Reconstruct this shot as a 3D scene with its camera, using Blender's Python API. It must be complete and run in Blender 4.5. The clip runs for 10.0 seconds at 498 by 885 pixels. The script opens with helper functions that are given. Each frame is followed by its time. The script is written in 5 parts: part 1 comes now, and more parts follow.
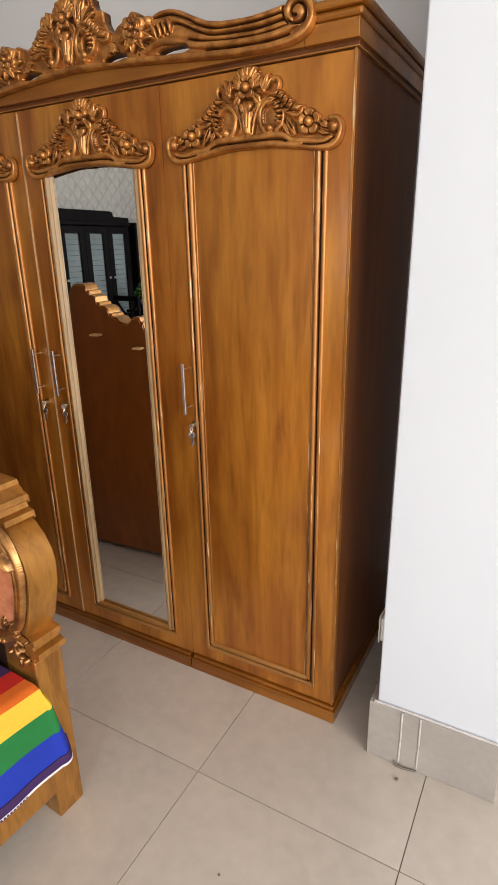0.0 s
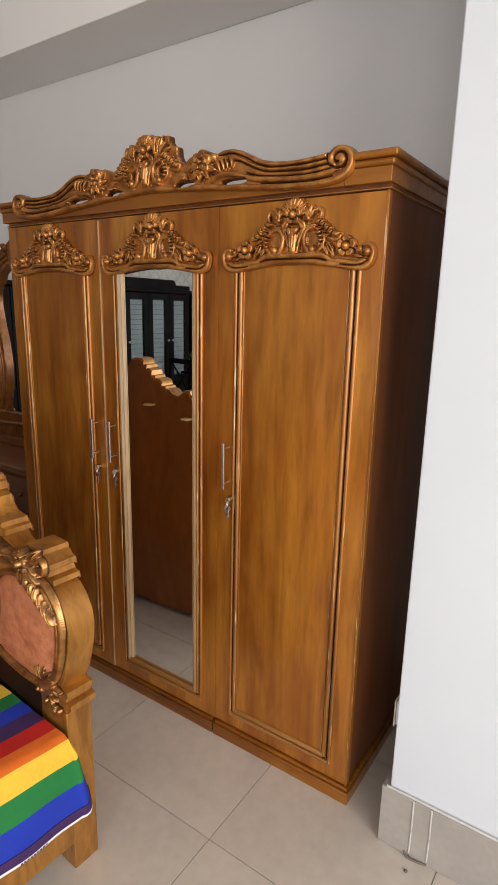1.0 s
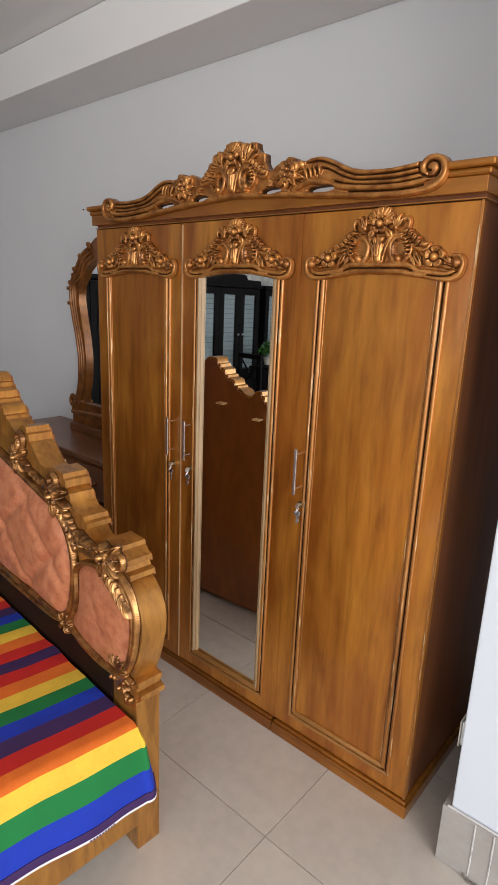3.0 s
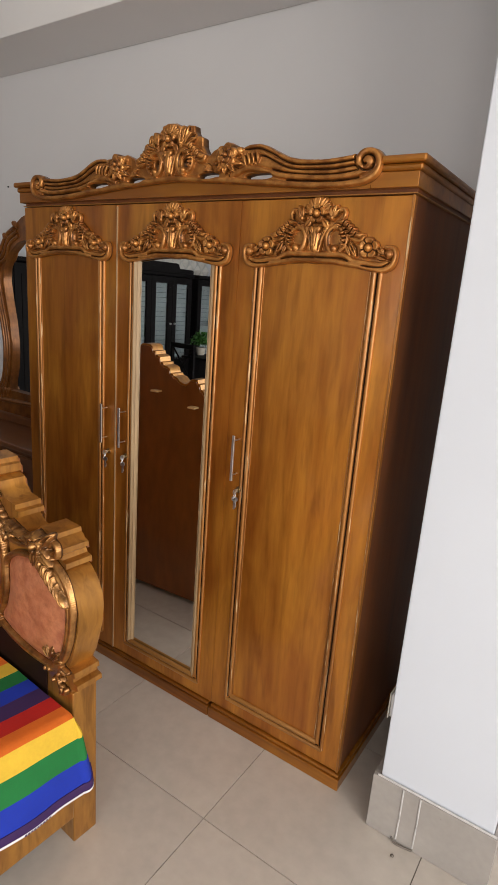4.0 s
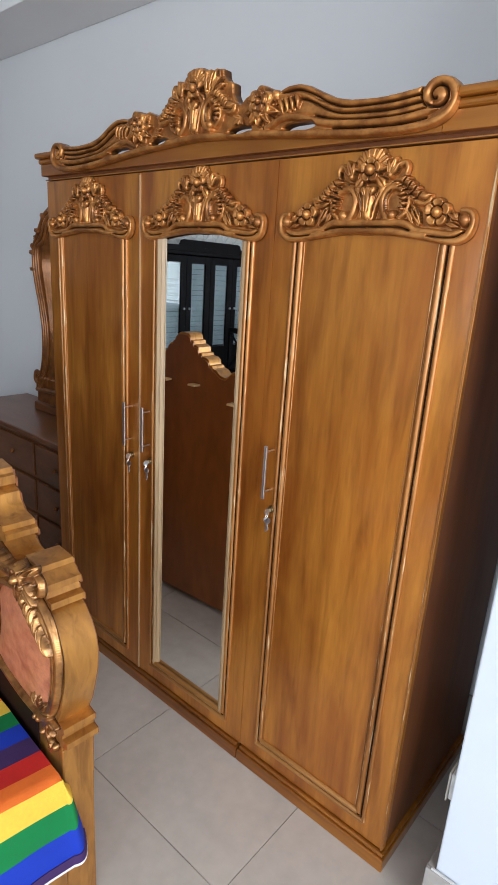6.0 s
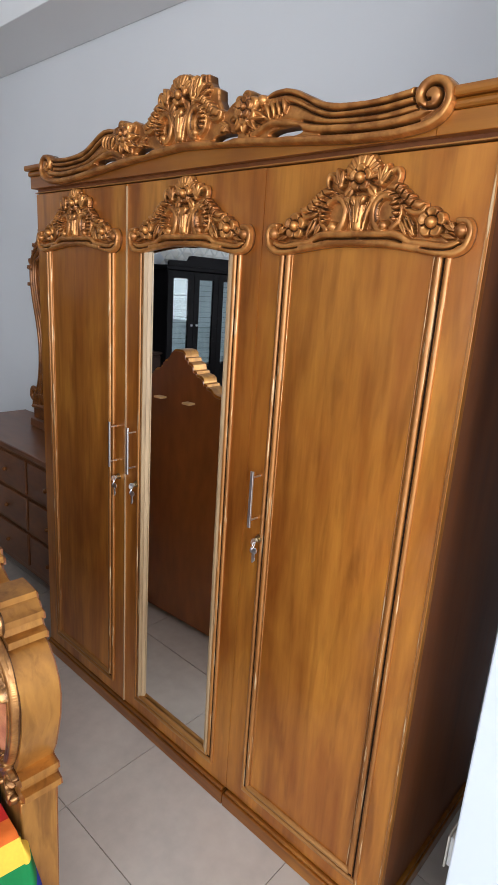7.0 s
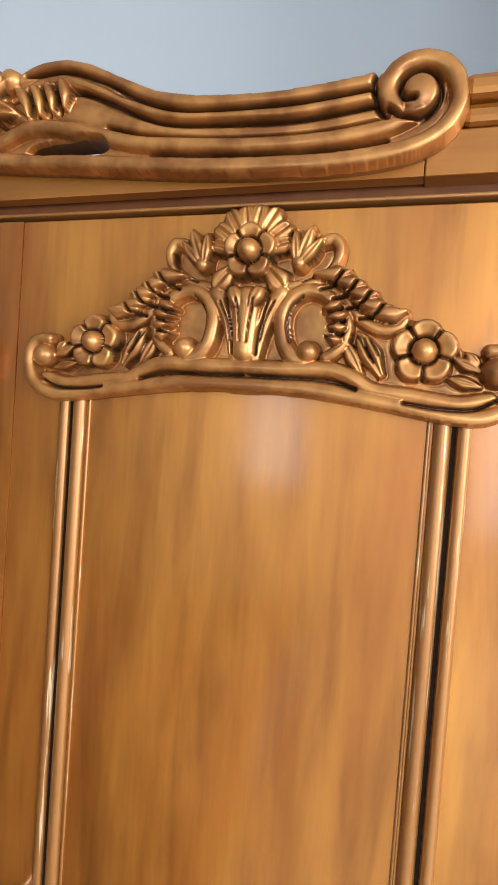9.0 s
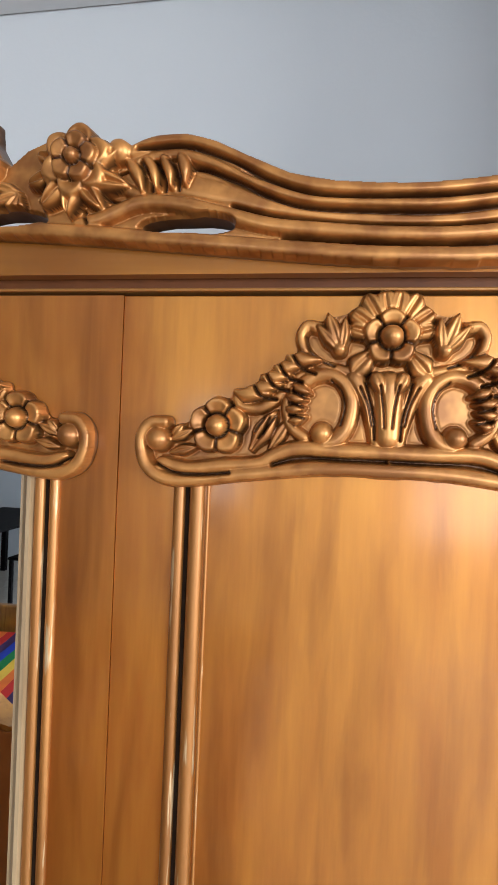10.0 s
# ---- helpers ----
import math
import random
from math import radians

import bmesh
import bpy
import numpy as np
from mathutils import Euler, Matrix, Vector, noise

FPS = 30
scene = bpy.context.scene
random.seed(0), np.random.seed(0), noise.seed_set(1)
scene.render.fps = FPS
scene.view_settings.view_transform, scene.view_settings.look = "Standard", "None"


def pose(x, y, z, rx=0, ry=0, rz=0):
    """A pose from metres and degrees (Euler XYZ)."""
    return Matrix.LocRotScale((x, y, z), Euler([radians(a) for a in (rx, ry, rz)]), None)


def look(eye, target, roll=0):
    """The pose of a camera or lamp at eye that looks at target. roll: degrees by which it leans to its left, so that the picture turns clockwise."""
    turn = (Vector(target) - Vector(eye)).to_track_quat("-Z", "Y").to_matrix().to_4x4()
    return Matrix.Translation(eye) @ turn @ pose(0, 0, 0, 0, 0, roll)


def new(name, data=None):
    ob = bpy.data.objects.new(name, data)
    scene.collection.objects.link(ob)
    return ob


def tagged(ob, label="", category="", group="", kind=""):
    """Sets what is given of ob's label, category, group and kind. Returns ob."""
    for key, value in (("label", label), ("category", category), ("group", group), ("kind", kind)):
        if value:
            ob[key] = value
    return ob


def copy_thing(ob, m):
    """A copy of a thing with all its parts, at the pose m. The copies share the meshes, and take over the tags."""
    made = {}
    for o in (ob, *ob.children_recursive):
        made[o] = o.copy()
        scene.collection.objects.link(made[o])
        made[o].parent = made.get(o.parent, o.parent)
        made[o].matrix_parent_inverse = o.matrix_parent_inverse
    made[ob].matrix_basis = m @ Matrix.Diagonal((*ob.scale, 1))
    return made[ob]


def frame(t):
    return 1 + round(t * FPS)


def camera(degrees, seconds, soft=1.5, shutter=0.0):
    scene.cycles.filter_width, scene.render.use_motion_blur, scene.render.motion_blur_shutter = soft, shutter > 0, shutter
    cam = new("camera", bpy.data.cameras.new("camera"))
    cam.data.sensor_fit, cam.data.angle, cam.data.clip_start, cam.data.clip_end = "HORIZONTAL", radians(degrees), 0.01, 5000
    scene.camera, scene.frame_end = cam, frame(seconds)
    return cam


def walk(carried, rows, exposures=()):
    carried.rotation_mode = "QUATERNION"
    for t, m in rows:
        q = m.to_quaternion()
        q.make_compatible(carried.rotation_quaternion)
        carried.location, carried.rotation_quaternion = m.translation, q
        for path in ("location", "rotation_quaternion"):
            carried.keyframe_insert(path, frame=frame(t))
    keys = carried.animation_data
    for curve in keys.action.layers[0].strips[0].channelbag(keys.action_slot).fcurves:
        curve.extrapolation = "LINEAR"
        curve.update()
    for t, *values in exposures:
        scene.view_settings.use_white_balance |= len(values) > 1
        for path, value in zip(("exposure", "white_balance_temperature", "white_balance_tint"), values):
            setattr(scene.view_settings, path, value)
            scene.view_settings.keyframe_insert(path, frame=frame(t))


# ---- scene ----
cam = camera(47.81, 10.0, soft=1.0)
# seconds, place, yaw, pitch, roll
ROWS = [
    (0, 0.484, -1.382, 1.472, 28.94, -19.22, 1.03),
    (0.5, 0.563, -1.457, 1.484, 30.11, -17.99, 1.11),
    (1, 0.577, -1.462, 1.577, 34.46, -13.41, -1.22),
    (1.5, 0.589, -1.456, 1.575, 39.30, -13.32, -2.19),
    (2, 0.595, -1.450, 1.561, 41.61, -13.72, -2.10),
    (3.5, 0.532, -1.510, 1.641, 39.97, -15.13, -3.01),
    (4, 0.539, -1.513, 1.603, 34.38, -14.83, -4.06),
    (4.5, 0.522, -1.506, 1.589, 33.95, -15.64, -3.76),
    (5, 0.470, -1.471, 1.572, 33.40, -16.13, -3.40),
    (5.5, 0.437, -1.321, 1.605, 38.45, -17.77, -3.72),
    (7, 0.413, -1.081, 1.602, 42.51, -15.32, -3.68),
    (7.5, 0.298, -0.974, 1.618, 38.31, -15.09, -4.66),
    (8, 0.178, -0.723, 1.623, 34.49, -8.25, -4.64),
    (8.5, 0.051, -0.561, 1.643, 28.83, -5.41, -4.45),
    (9, -0.102, -0.526, 1.673, 17.30, -2.04, -4.12),
    (9.5, -0.194, -0.538, 1.677, 11.28, -1.79, -3.01),
    (10, -0.310, -0.557, 1.736, 9.75, -0.62, -2.39),
]
EXPOSURES = [(0.0, 0.06, 6950, 11), (0.5, -0.07, 6950, 11), (1.0, -0.06, 6950, 11), (1.5, 0.03, 6400, 9), (2.0, 0.07, 5750, 6), (3.5, -0.05, 6850, 11), (4.0, -0.15, 6950, 11), (5.0, -0.06, 6950, 11), (5.5, 0.13, 5750, 5), (7.0, 0.32, 5850, 7), (7.5, 0.40, 5800, 6), (8.0, 0.48, 5700, 4), (8.5, 0.58, 5500, 1), (9.0, 0.52, 5500, 1), (9.5, 0.43, 5550, 2), (10.0, 0.40, 5750, 4)]
walk(cam, [(t, pose(x, y, z, 90 + pitch, roll, yaw)) for t, x, y, z, yaw, pitch, roll in ROWS], EXPOSURES)

# ---- light: daylight through the shop's windows ----
world = bpy.data.worlds.new("sky")
scene.world = world
world.use_nodes = True
sky = world.node_tree.nodes.new("ShaderNodeTexSky")
sky.sky_type, sky.sun_disc = "NISHITA", False
sky.sun_elevation, sky.sun_rotation = radians(48), radians(140)
background = world.node_tree.nodes["Background"]
background.inputs[1].default_value = 0.1
world.node_tree.links.new(sky.outputs[0], background.inputs[0])


def window_light(name, at, target, width, height, watts, colour):
    lamp = bpy.data.lights.new(name, "AREA")
    lamp.shape, lamp.size, lamp.size_y, lamp.energy, lamp.color = "RECTANGLE", width, height, watts, colour
    ob = new(name, lamp)
    ob.matrix_world = look(at, target)
    return ob


EAST_X, SOUTH_Y = 3.6, -6.2
window_light("daylight_east", (EAST_X - 0.05, -2.6, 1.68), (0, -2.6, 1.7), 3.2, 2.1, 178, (1.0, 0.97, 0.94))
window_light("daylight_south", (1.8, SOUTH_Y + 0.05, 1.68), (1.8, 0, 1.4), 2.6, 2.1, 94, (0.95, 0.98, 1.0))
window_light("daylight_shopfront", (-1.85, SOUTH_Y + 0.05, 1.55), (-1.85, 0, 1.4), 0.7, 1.2, 14, (0.95, 0.98, 1.0))

# ---- materials ----
def material(name, colour, rough=0.5, metal=0.0, coat=0.0, second=None, scale=(4, 4, 4), detail=6.0, grain=0.0, bump=0.0, bump_scale=60.0, contrast=(0.35, 0.68), rough_var=0.12, smudge=0.0, smudge_scale=(12, 12, 2.2), coat_rough=0.27, bloom=0.0, bloom_scale=(2.2, 2.2, 1.1), wear=None, wear_scale=(160, 160, 9), wear_cut=(0.60, 0.66)):
    """A surface with broad patches between two colours, fine grain and relief."""
    m = bpy.data.materials.new(name)
    m.use_nodes = True
    n, l = m.node_tree.nodes, m.node_tree.links
    p = n["Principled BSDF"]
    p.inputs["Roughness"].default_value = rough
    p.inputs["Metallic"].default_value = metal
    p.inputs["Coat Weight"].default_value = coat
    p.inputs["Coat Roughness"].default_value = coat_rough
    second = second or tuple(c * 0.8 for c in colour)
    co = n.new("ShaderNodeTexCoord")
    mp = n.new("ShaderNodeMapping")
    mp.inputs["Scale"].default_value = scale
    l.new(co.outputs["Object"], mp.inputs[0])
    broad = n.new("ShaderNodeTexNoise")
    broad.inputs["Scale"].default_value, broad.inputs["Detail"].default_value, broad.inputs["Roughness"].default_value = 1.0, detail, 0.55
    l.new(mp.outputs[0], broad.inputs[0])
    ramp = n.new("ShaderNodeValToRGB")
    ramp.color_ramp.elements[0].position, ramp.color_ramp.elements[1].position = contrast
    ramp.color_ramp.elements[0].color, ramp.color_ramp.elements[1].color = (*second, 1), (*colour, 1)
    l.new(broad.outputs[0], ramp.inputs[0])
    last = ramp.outputs[0]
    fine = n.new("ShaderNodeTexNoise")
    fine.inputs["Scale"].default_value, fine.inputs["Detail"].default_value = 1.0, 4.0
    mp2 = n.new("ShaderNodeMapping")
    mp2.inputs["Scale"].default_value = tuple(s * 9 for s in scale)
    l.new(co.outputs["Object"], mp2.inputs[0])
    l.new(mp2.outputs[0], fine.inputs[0])
    if grain:
        mix = n.new("ShaderNodeMixRGB")
        mix.blend_type = "OVERLAY"
        mix.inputs[0].default_value = grain
        l.new(last, mix.inputs[1])
        l.new(fine.outputs[0], mix.inputs[2])
        last = mix.outputs[0]
    if smudge:
        mp3 = n.new("ShaderNodeMapping")
        mp3.inputs["Scale"].default_value, mp3.inputs["Location"].default_value = smudge_scale, (3.7, 1.9, 5.3)
        l.new(co.outputs["Object"], mp3.inputs[0])
        dirt = n.new("ShaderNodeTexNoise")
        dirt.inputs["Scale"].default_value, dirt.inputs["Detail"].default_value, dirt.inputs["Distortion"].default_value = 1.0, 7.0, 0.6
        l.new(mp3.outputs[0], dirt.inputs[0])
        dr = n.new("ShaderNodeMapRange")
        dr.inputs[1].default_value, dr.inputs[2].default_value, dr.inputs[3].default_value, dr.inputs[4].default_value = 0.50, 0.74, 0.0, smudge
        l.new(dirt.outputs[0], dr.inputs[0])
        mx = n.new("ShaderNodeMixRGB")
        mx.blend_type = "MULTIPLY"
        mx.inputs[2].default_value = (0.30, 0.22, 0.18, 1)
        l.new(dr.outputs[0], mx.inputs[0])
        l.new(last, mx.inputs[1])
        last = mx.outputs[0]
    if bloom:
        # cloudy patches where the spray lacquer went on thinner or thicker
        mp4 = n.new("ShaderNodeMapping")
        mp4.inputs["Scale"].default_value, mp4.inputs["Location"].default_value = bloom_scale, (8.1, 2.6, 0.4)
        l.new(co.outputs["Object"], mp4.inputs[0])
        cloud = n.new("ShaderNodeTexNoise")
        cloud.inputs["Scale"].default_value, cloud.inputs["Detail"].default_value, cloud.inputs["Distortion"].default_value = 1.0, 3.0, 0.5
        l.new(mp4.outputs[0], cloud.inputs[0])
        cr = n.new("ShaderNodeMapRange")
        cr.inputs[1].default_value, cr.inputs[2].default_value, cr.inputs[3].default_value, cr.inputs[4].default_value = 0.42, 0.62, 0.0, bloom
        l.new(cloud.outputs[0], cr.inputs[0])
        mx = n.new("ShaderNodeMixRGB")
        mx.blend_type = "MULTIPLY"
        mx.inputs[2].default_value = (0.62, 0.46, 0.42, 1)
        l.new(cr.outputs[0], mx.inputs[0])
        l.new(last, mx.inputs[1])
        last = mx.outputs[0]
    if wear:
        # short rubbed-through dashes that show the pale ground
        mp5 = n.new("ShaderNodeMapping")
        mp5.inputs["Scale"].default_value = wear_scale
        l.new(co.outputs["Object"], mp5.inputs[0])
        rub = n.new("ShaderNodeTexNoise")
        rub.inputs["Scale"].default_value, rub.inputs["Detail"].default_value = 1.0, 4.0
        l.new(mp5.outputs[0], rub.inputs[0])
        wr = n.new("ShaderNodeMapRange")
        wr.inputs[1].default_value, wr.inputs[2].default_value = wear_cut
        l.new(rub.outputs[0], wr.inputs[0])
        mx = n.new("ShaderNodeMixRGB")
        mx.inputs[2].default_value = (*wear, 1)
        l.new(wr.outputs[0], mx.inputs[0])
        l.new(last, mx.inputs[1])
        last = mx.outputs[0]
    l.new(last, p.inputs["Base Color"])
    rr = n.new("ShaderNodeMapRange")
    rr.inputs[3].default_value, rr.inputs[4].default_value = rough - rough_var / 2, rough + rough_var / 2
    l.new(fine.outputs[0], rr.inputs[0])
    l.new(rr.outputs[0], p.inputs["Roughness"])
    if bump:
        rel = n.new("ShaderNodeTexNoise")
        rel.inputs["Scale"].default_value, rel.inputs["Detail"].default_value = bump_scale, 5.0
        l.new(co.outputs["Object"], rel.inputs[0])
        b = n.new("ShaderNodeBump")
        b.inputs["Strength"].default_value, b.inputs["Distance"].default_value = bump, 0.004
        l.new(rel.outputs[0], b.inputs["Height"])
        l.new(b.outputs[0], p.inputs["Normal"])
    return m


LACQUER = material("golden lacquered wood", (0.690, 0.290, 0.041), 0.36, 0.62, 0.6, (0.43, 0.150, 0.018), (11, 11, 1.2), detail=8, rough_var=0.12, grain=0.22, bump=0.012, bump_scale=22, smudge=0.46, smudge_scale=(26, 26, 3.2), contrast=(0.35, 0.65), coat_rough=0.13, bloom=0.72, bloom_scale=(4.6, 4.6, 1.8))
LACQUER_LONG = material("golden lacquered moulding", (0.53, 0.212, 0.026), 0.37, 0.60, 0.6, (0.30, 0.104, 0.011), (0.7, 9, 9), detail=6, grain=0.15, bump=0.012, bump_scale=22, smudge=0.6, smudge_scale=(1.8, 30, 30), contrast=(0.30, 0.70), coat_rough=0.14, bloom=0.6)
# carcass lacquer, darkened to hold the shade beside the pillar
SHADED_LACQUER = material("lacquer with shade in its colour", (0.20, 0.066, 0.020), 0.44, 0.0, 0.0, (0.135, 0.043, 0.013), (6, 6, 0.8), grain=0.2, bump=0.02, bump_scale=25, smudge=0.4)
SHADED_LACQUER.node_tree.nodes["Principled BSDF"].inputs["Specular IOR Level"].default_value = 0.35
GILT = material("rubbed bronze gilt carving", (0.56, 0.246, 0.062), 0.33, 0.62, 0.2, (0.29, 0.108, 0.024), (26, 26, 26), detail=3, contrast=(0.38, 0.62), coat_rough=0.2, smudge=0.4, smudge_scale=(18, 18, 18))
BEDGILT = material("bronze gilt bed carving", (0.46, 0.220, 0.062), 0.31, 0.72, 0.3, (0.16, 0.062, 0.014), (22, 22, 22), detail=4, smudge=0.4, smudge_scale=(36, 36, 36), coat_rough=0.18)
DARKWOOD = material("dark brown stained wood", (0.022, 0.010, 0.006), 0.6, 0.0, 0.0, (0.013, 0.006, 0.004), (2, 8, 8), grain=0.3)
MOULD = material("gilt moulding", (0.47, 0.200, 0.048), 0.42, 0.5, 0.2, (0.29, 0.110, 0.022), (14, 14, 1.2), smudge=0.4, smudge_scale=(15, 15, 2), coat_rough=0.24, wear=(0.62, 0.43, 0.23))
# gilt made paler: the window's light on these edges is in the colour
LIT_GILT = material("gilt paled by painted window light", (0.40, 0.275, 0.150), 0.50, 0.0, 0.15, (0.29, 0.185, 0.090), (20, 20, 2.0), smudge=0.45, smudge_scale=(60, 60, 5), coat_rough=0.2)
MOULD_LOW = material("gilt moulding along the foot", (0.50, 0.240, 0.065), 0.38, 0.45, 0.4, (0.34, 0.145, 0.034), (1.2, 14, 14), smudge=0.4, smudge_scale=(2, 15, 15), coat_rough=0.2)
HIGHLIGHT_WOOD = material("pale wood for highlights", (0.82, 0.60, 0.32), 0.4, 0.0, 0.2, (0.66, 0.44, 0.20), (20, 20, 20))
BEDWOOD = material("brushed antique gold bed wood", (0.58, 0.275, 0.050), 0.34, 0.60, 0.4, (0.31, 0.130, 0.028), (18, 18, 5), detail=7, smudge=0.55, smudge_scale=(40, 40, 7), coat_rough=0.2, contrast=(0.30, 0.70))
BEDBACK = material("brown veneer", (0.26, 0.086, 0.017), 0.35, 0.0, 0.4, (0.19, 0.058, 0.011), (3, 3, 1), grain=0.3)


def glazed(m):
    """Dark antiquing glaze of the carver's cuts, with crevice shade painted in beside it; the mesh tells where both
    lie.
    """
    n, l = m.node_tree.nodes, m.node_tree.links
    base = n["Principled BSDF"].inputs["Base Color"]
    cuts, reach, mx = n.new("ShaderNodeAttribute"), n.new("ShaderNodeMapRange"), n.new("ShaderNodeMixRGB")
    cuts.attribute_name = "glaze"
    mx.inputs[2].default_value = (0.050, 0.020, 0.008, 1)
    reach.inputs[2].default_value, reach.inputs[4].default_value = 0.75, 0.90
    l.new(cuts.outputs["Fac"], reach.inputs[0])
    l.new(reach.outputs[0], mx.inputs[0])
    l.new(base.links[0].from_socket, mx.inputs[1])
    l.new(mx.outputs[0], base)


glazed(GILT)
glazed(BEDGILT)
LEATHER = material("terracotta leather", (0.52, 0.200, 0.098), 0.42, 0.0, 0.05, (0.38, 0.120, 0.054), (30, 30, 30), detail=5, grain=0.15, bump=0.10, bump_scale=45, smudge=0.30, smudge_scale=(60, 60, 60), contrast=(0.34, 0.60))
VANITY = material("dark vanity wood", (0.24, 0.088, 0.028), 0.33, 0.0, 0.2, (0.15, 0.050, 0.015), (3, 8, 8), grain=0.3)
VGILT = material("dull gilt frame", (0.32, 0.115, 0.022), 0.32, 0.4, 0.3, (0.17, 0.055, 0.010), (20, 20, 20), grain=0.2)
PLASTER = material("white wall paint", (0.64, 0.675, 0.74), 0.62, second=(0.61, 0.645, 0.71), scale=(1.2, 1.2, 1.2), bump=0.06, bump_scale=120)
GREYWALL = material("pale grey wall paint", (0.705, 0.70, 0.71), 0.6, second=(0.665, 0.66, 0.67), scale=(0.8, 0.8, 0.8), bump=0.06, bump_scale=110)
# the weaker light on the far pillar is put into this grey
PILLAR = material("pillar paint greyed for shade", (0.20, 0.20, 0.215), 0.6, second=(0.175, 0.175, 0.19), scale=(1.5, 1.5, 1.5), bump=0.05, bump_scale=110)
CEILING = material("ceiling paint", (0.80, 0.79, 0.785), 0.7, second=(0.76, 0.75, 0.745), scale=(0.8, 0.8, 0.8), bump=0.04, bump_scale=90)
TILE = material("pale beige floor tile", (0.545, 0.495, 0.440), 0.24, second=(0.485, 0.438, 0.390), scale=(2.5, 2.5, 2.5), detail=9, rough_var=0.05, grain=0.12, bump=0.015, bump_scale=12)
GROUT = material("dirty grout", (0.20, 0.175, 0.15), 0.8, second=(0.13, 0.11, 0.09), scale=(9, 9, 9))
SKIRT = material("grey skirting tile", (0.38, 0.35, 0.325), 0.3, second=(0.32, 0.295, 0.275), scale=(5, 5, 5), detail=8, grain=0.1)
CAULK_OLD = material("old caulk", (0.60, 0.585, 0.57), 0.6, scale=(20, 20, 20), bump=0.2, bump_scale=90)
CAULK = material("white caulk", (0.82, 0.82, 0.82), 0.6, scale=(20, 20, 20), bump=0.2, bump_scale=90)
STEEL = material("brushed steel", (0.82, 0.83, 0.85), 0.36, 1.0, scale=(60, 60, 4))
BRASS = material("dull brass lock", (0.40, 0.31, 0.18), 0.36, 1.0, scale=(60, 60, 60))
DARK = material("black stained wood", (0.007, 0.006, 0.007), 0.6, 0.0, 0.0, (0.005, 0.004, 0.005), (6, 6, 1), grain=0.3)
CHARCOAL = material("charcoal cabinet wood", (0.009, 0.008, 0.009), 0.6, 0.0, 0.0, (0.006, 0.005, 0.006), (8, 8, 1), grain=0.3)
WALLPAPER = material("pale quilted wallpaper", (0.80, 0.79, 0.77), 0.55, second=(0.74, 0.73, 0.71), scale=(6, 6, 6))
GREEN = material("plant leaf", (0.06, 0.22, 0.03), 0.45, second=(0.03, 0.12, 0.02), scale=(30, 30, 30))
CREAM = material("cream glaze", (0.7, 0.66, 0.58), 0.4, scale=(20, 20, 20))
BLACK_STRIP = material("black groove strip", (0.020, 0.010, 0.005), 1.0, scale=(9, 9, 9), rough_var=0.0)
for m in (BLACK_STRIP, DARK, CHARCOAL, DARKWOOD):
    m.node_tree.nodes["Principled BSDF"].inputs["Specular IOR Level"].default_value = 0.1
REFLECTION_SLATS = material("pale slats for the window reflection", (0.50, 0.56, 0.60), 0.6, second=(0.36, 0.42, 0.46), scale=(5, 5, 2))
CLOTHS = {}
for key, c in {"red": (0.52, 0.010, 0.006), "orange": (0.74, 0.150, 0.012), "yellow": (0.74, 0.47, 0.040), "green": (0.003, 0.165, 0.035), "blue": (0.003, 0.028, 0.38), "purple": (0.040, 0.012, 0.085), "white": (0.74, 0.73, 0.76)}.items():
    CLOTHS[key] = material(key + " cotton", c, 0.85, second=tuple(v * 0.88 for v in c), scale=(15, 15, 15), grain=0.12, bump=0.12, bump_scale=420)


def plain(name, colour, rough, metal=0.0, transmission=0.0):
    m = bpy.data.materials.new(name)
    m.use_nodes = True
    p = m.node_tree.nodes["Principled BSDF"]
    p.inputs["Base Color"].default_value = (*colour, 1)
    p.inputs["Roughness"].default_value, p.inputs["Metallic"].default_value = rough, metal
    p.inputs["Transmission Weight"].default_value = transmission
    return m


MIRROR = plain("silvered mirror", (0.88, 0.90, 0.89), 0.01, 1.0)
GLASS = plain("clear glass", (0.9, 0.95, 0.95), 0.02, 0.0, 1.0)

# ---- mesh tools ----
def part(name, bm, mat, parent=None, label="", smooth=False, at=None):
    me = bpy.data.meshes.new(name)
    bmesh.ops.recalc_face_normals(bm, faces=bm.faces)
    bm.to_mesh(me)
    bm.free()
    for m in mat if isinstance(mat, list) else [mat]:
        me.materials.append(m)
    if smooth:
        for p in me.polygons:
            p.use_smooth = True
        me.set_sharp_from_angle(angle=radians(50))
    ob = new(name, me)
    if parent:
        ob.parent = parent
    if label:
        ob["label"] = label
    return ob


def thing(name, label, category, group="", m=None):
    ob = new(name)
    if m:
        ob.matrix_world = m
    return tagged(ob, label, category, group)


def box(bm, x0, x1, y0, y1, z0, z1, bevel=0.0):
    b = bmesh.new()
    bmesh.ops.create_cube(b, size=1)
    for v in b.verts:
        v.co = Vector((x0 + (v.co.x + 0.5) * (x1 - x0), y0 + (v.co.y + 0.5) * (y1 - y0), z0 + (v.co.z + 0.5) * (z1 - z0)))
    if bevel:
        bmesh.ops.bevel(b, geom=b.edges[:], offset=bevel, segments=2, profile=0.5, affect="EDGES")
    merge(bm, b)
    return bm


def merge(bm, b):
    index = {v: bm.verts.new(v.co) for v in b.verts}
    for f in b.faces:
        bm.faces.new([index[v] for v in f.verts]).material_index = f.material_index
    b.free()


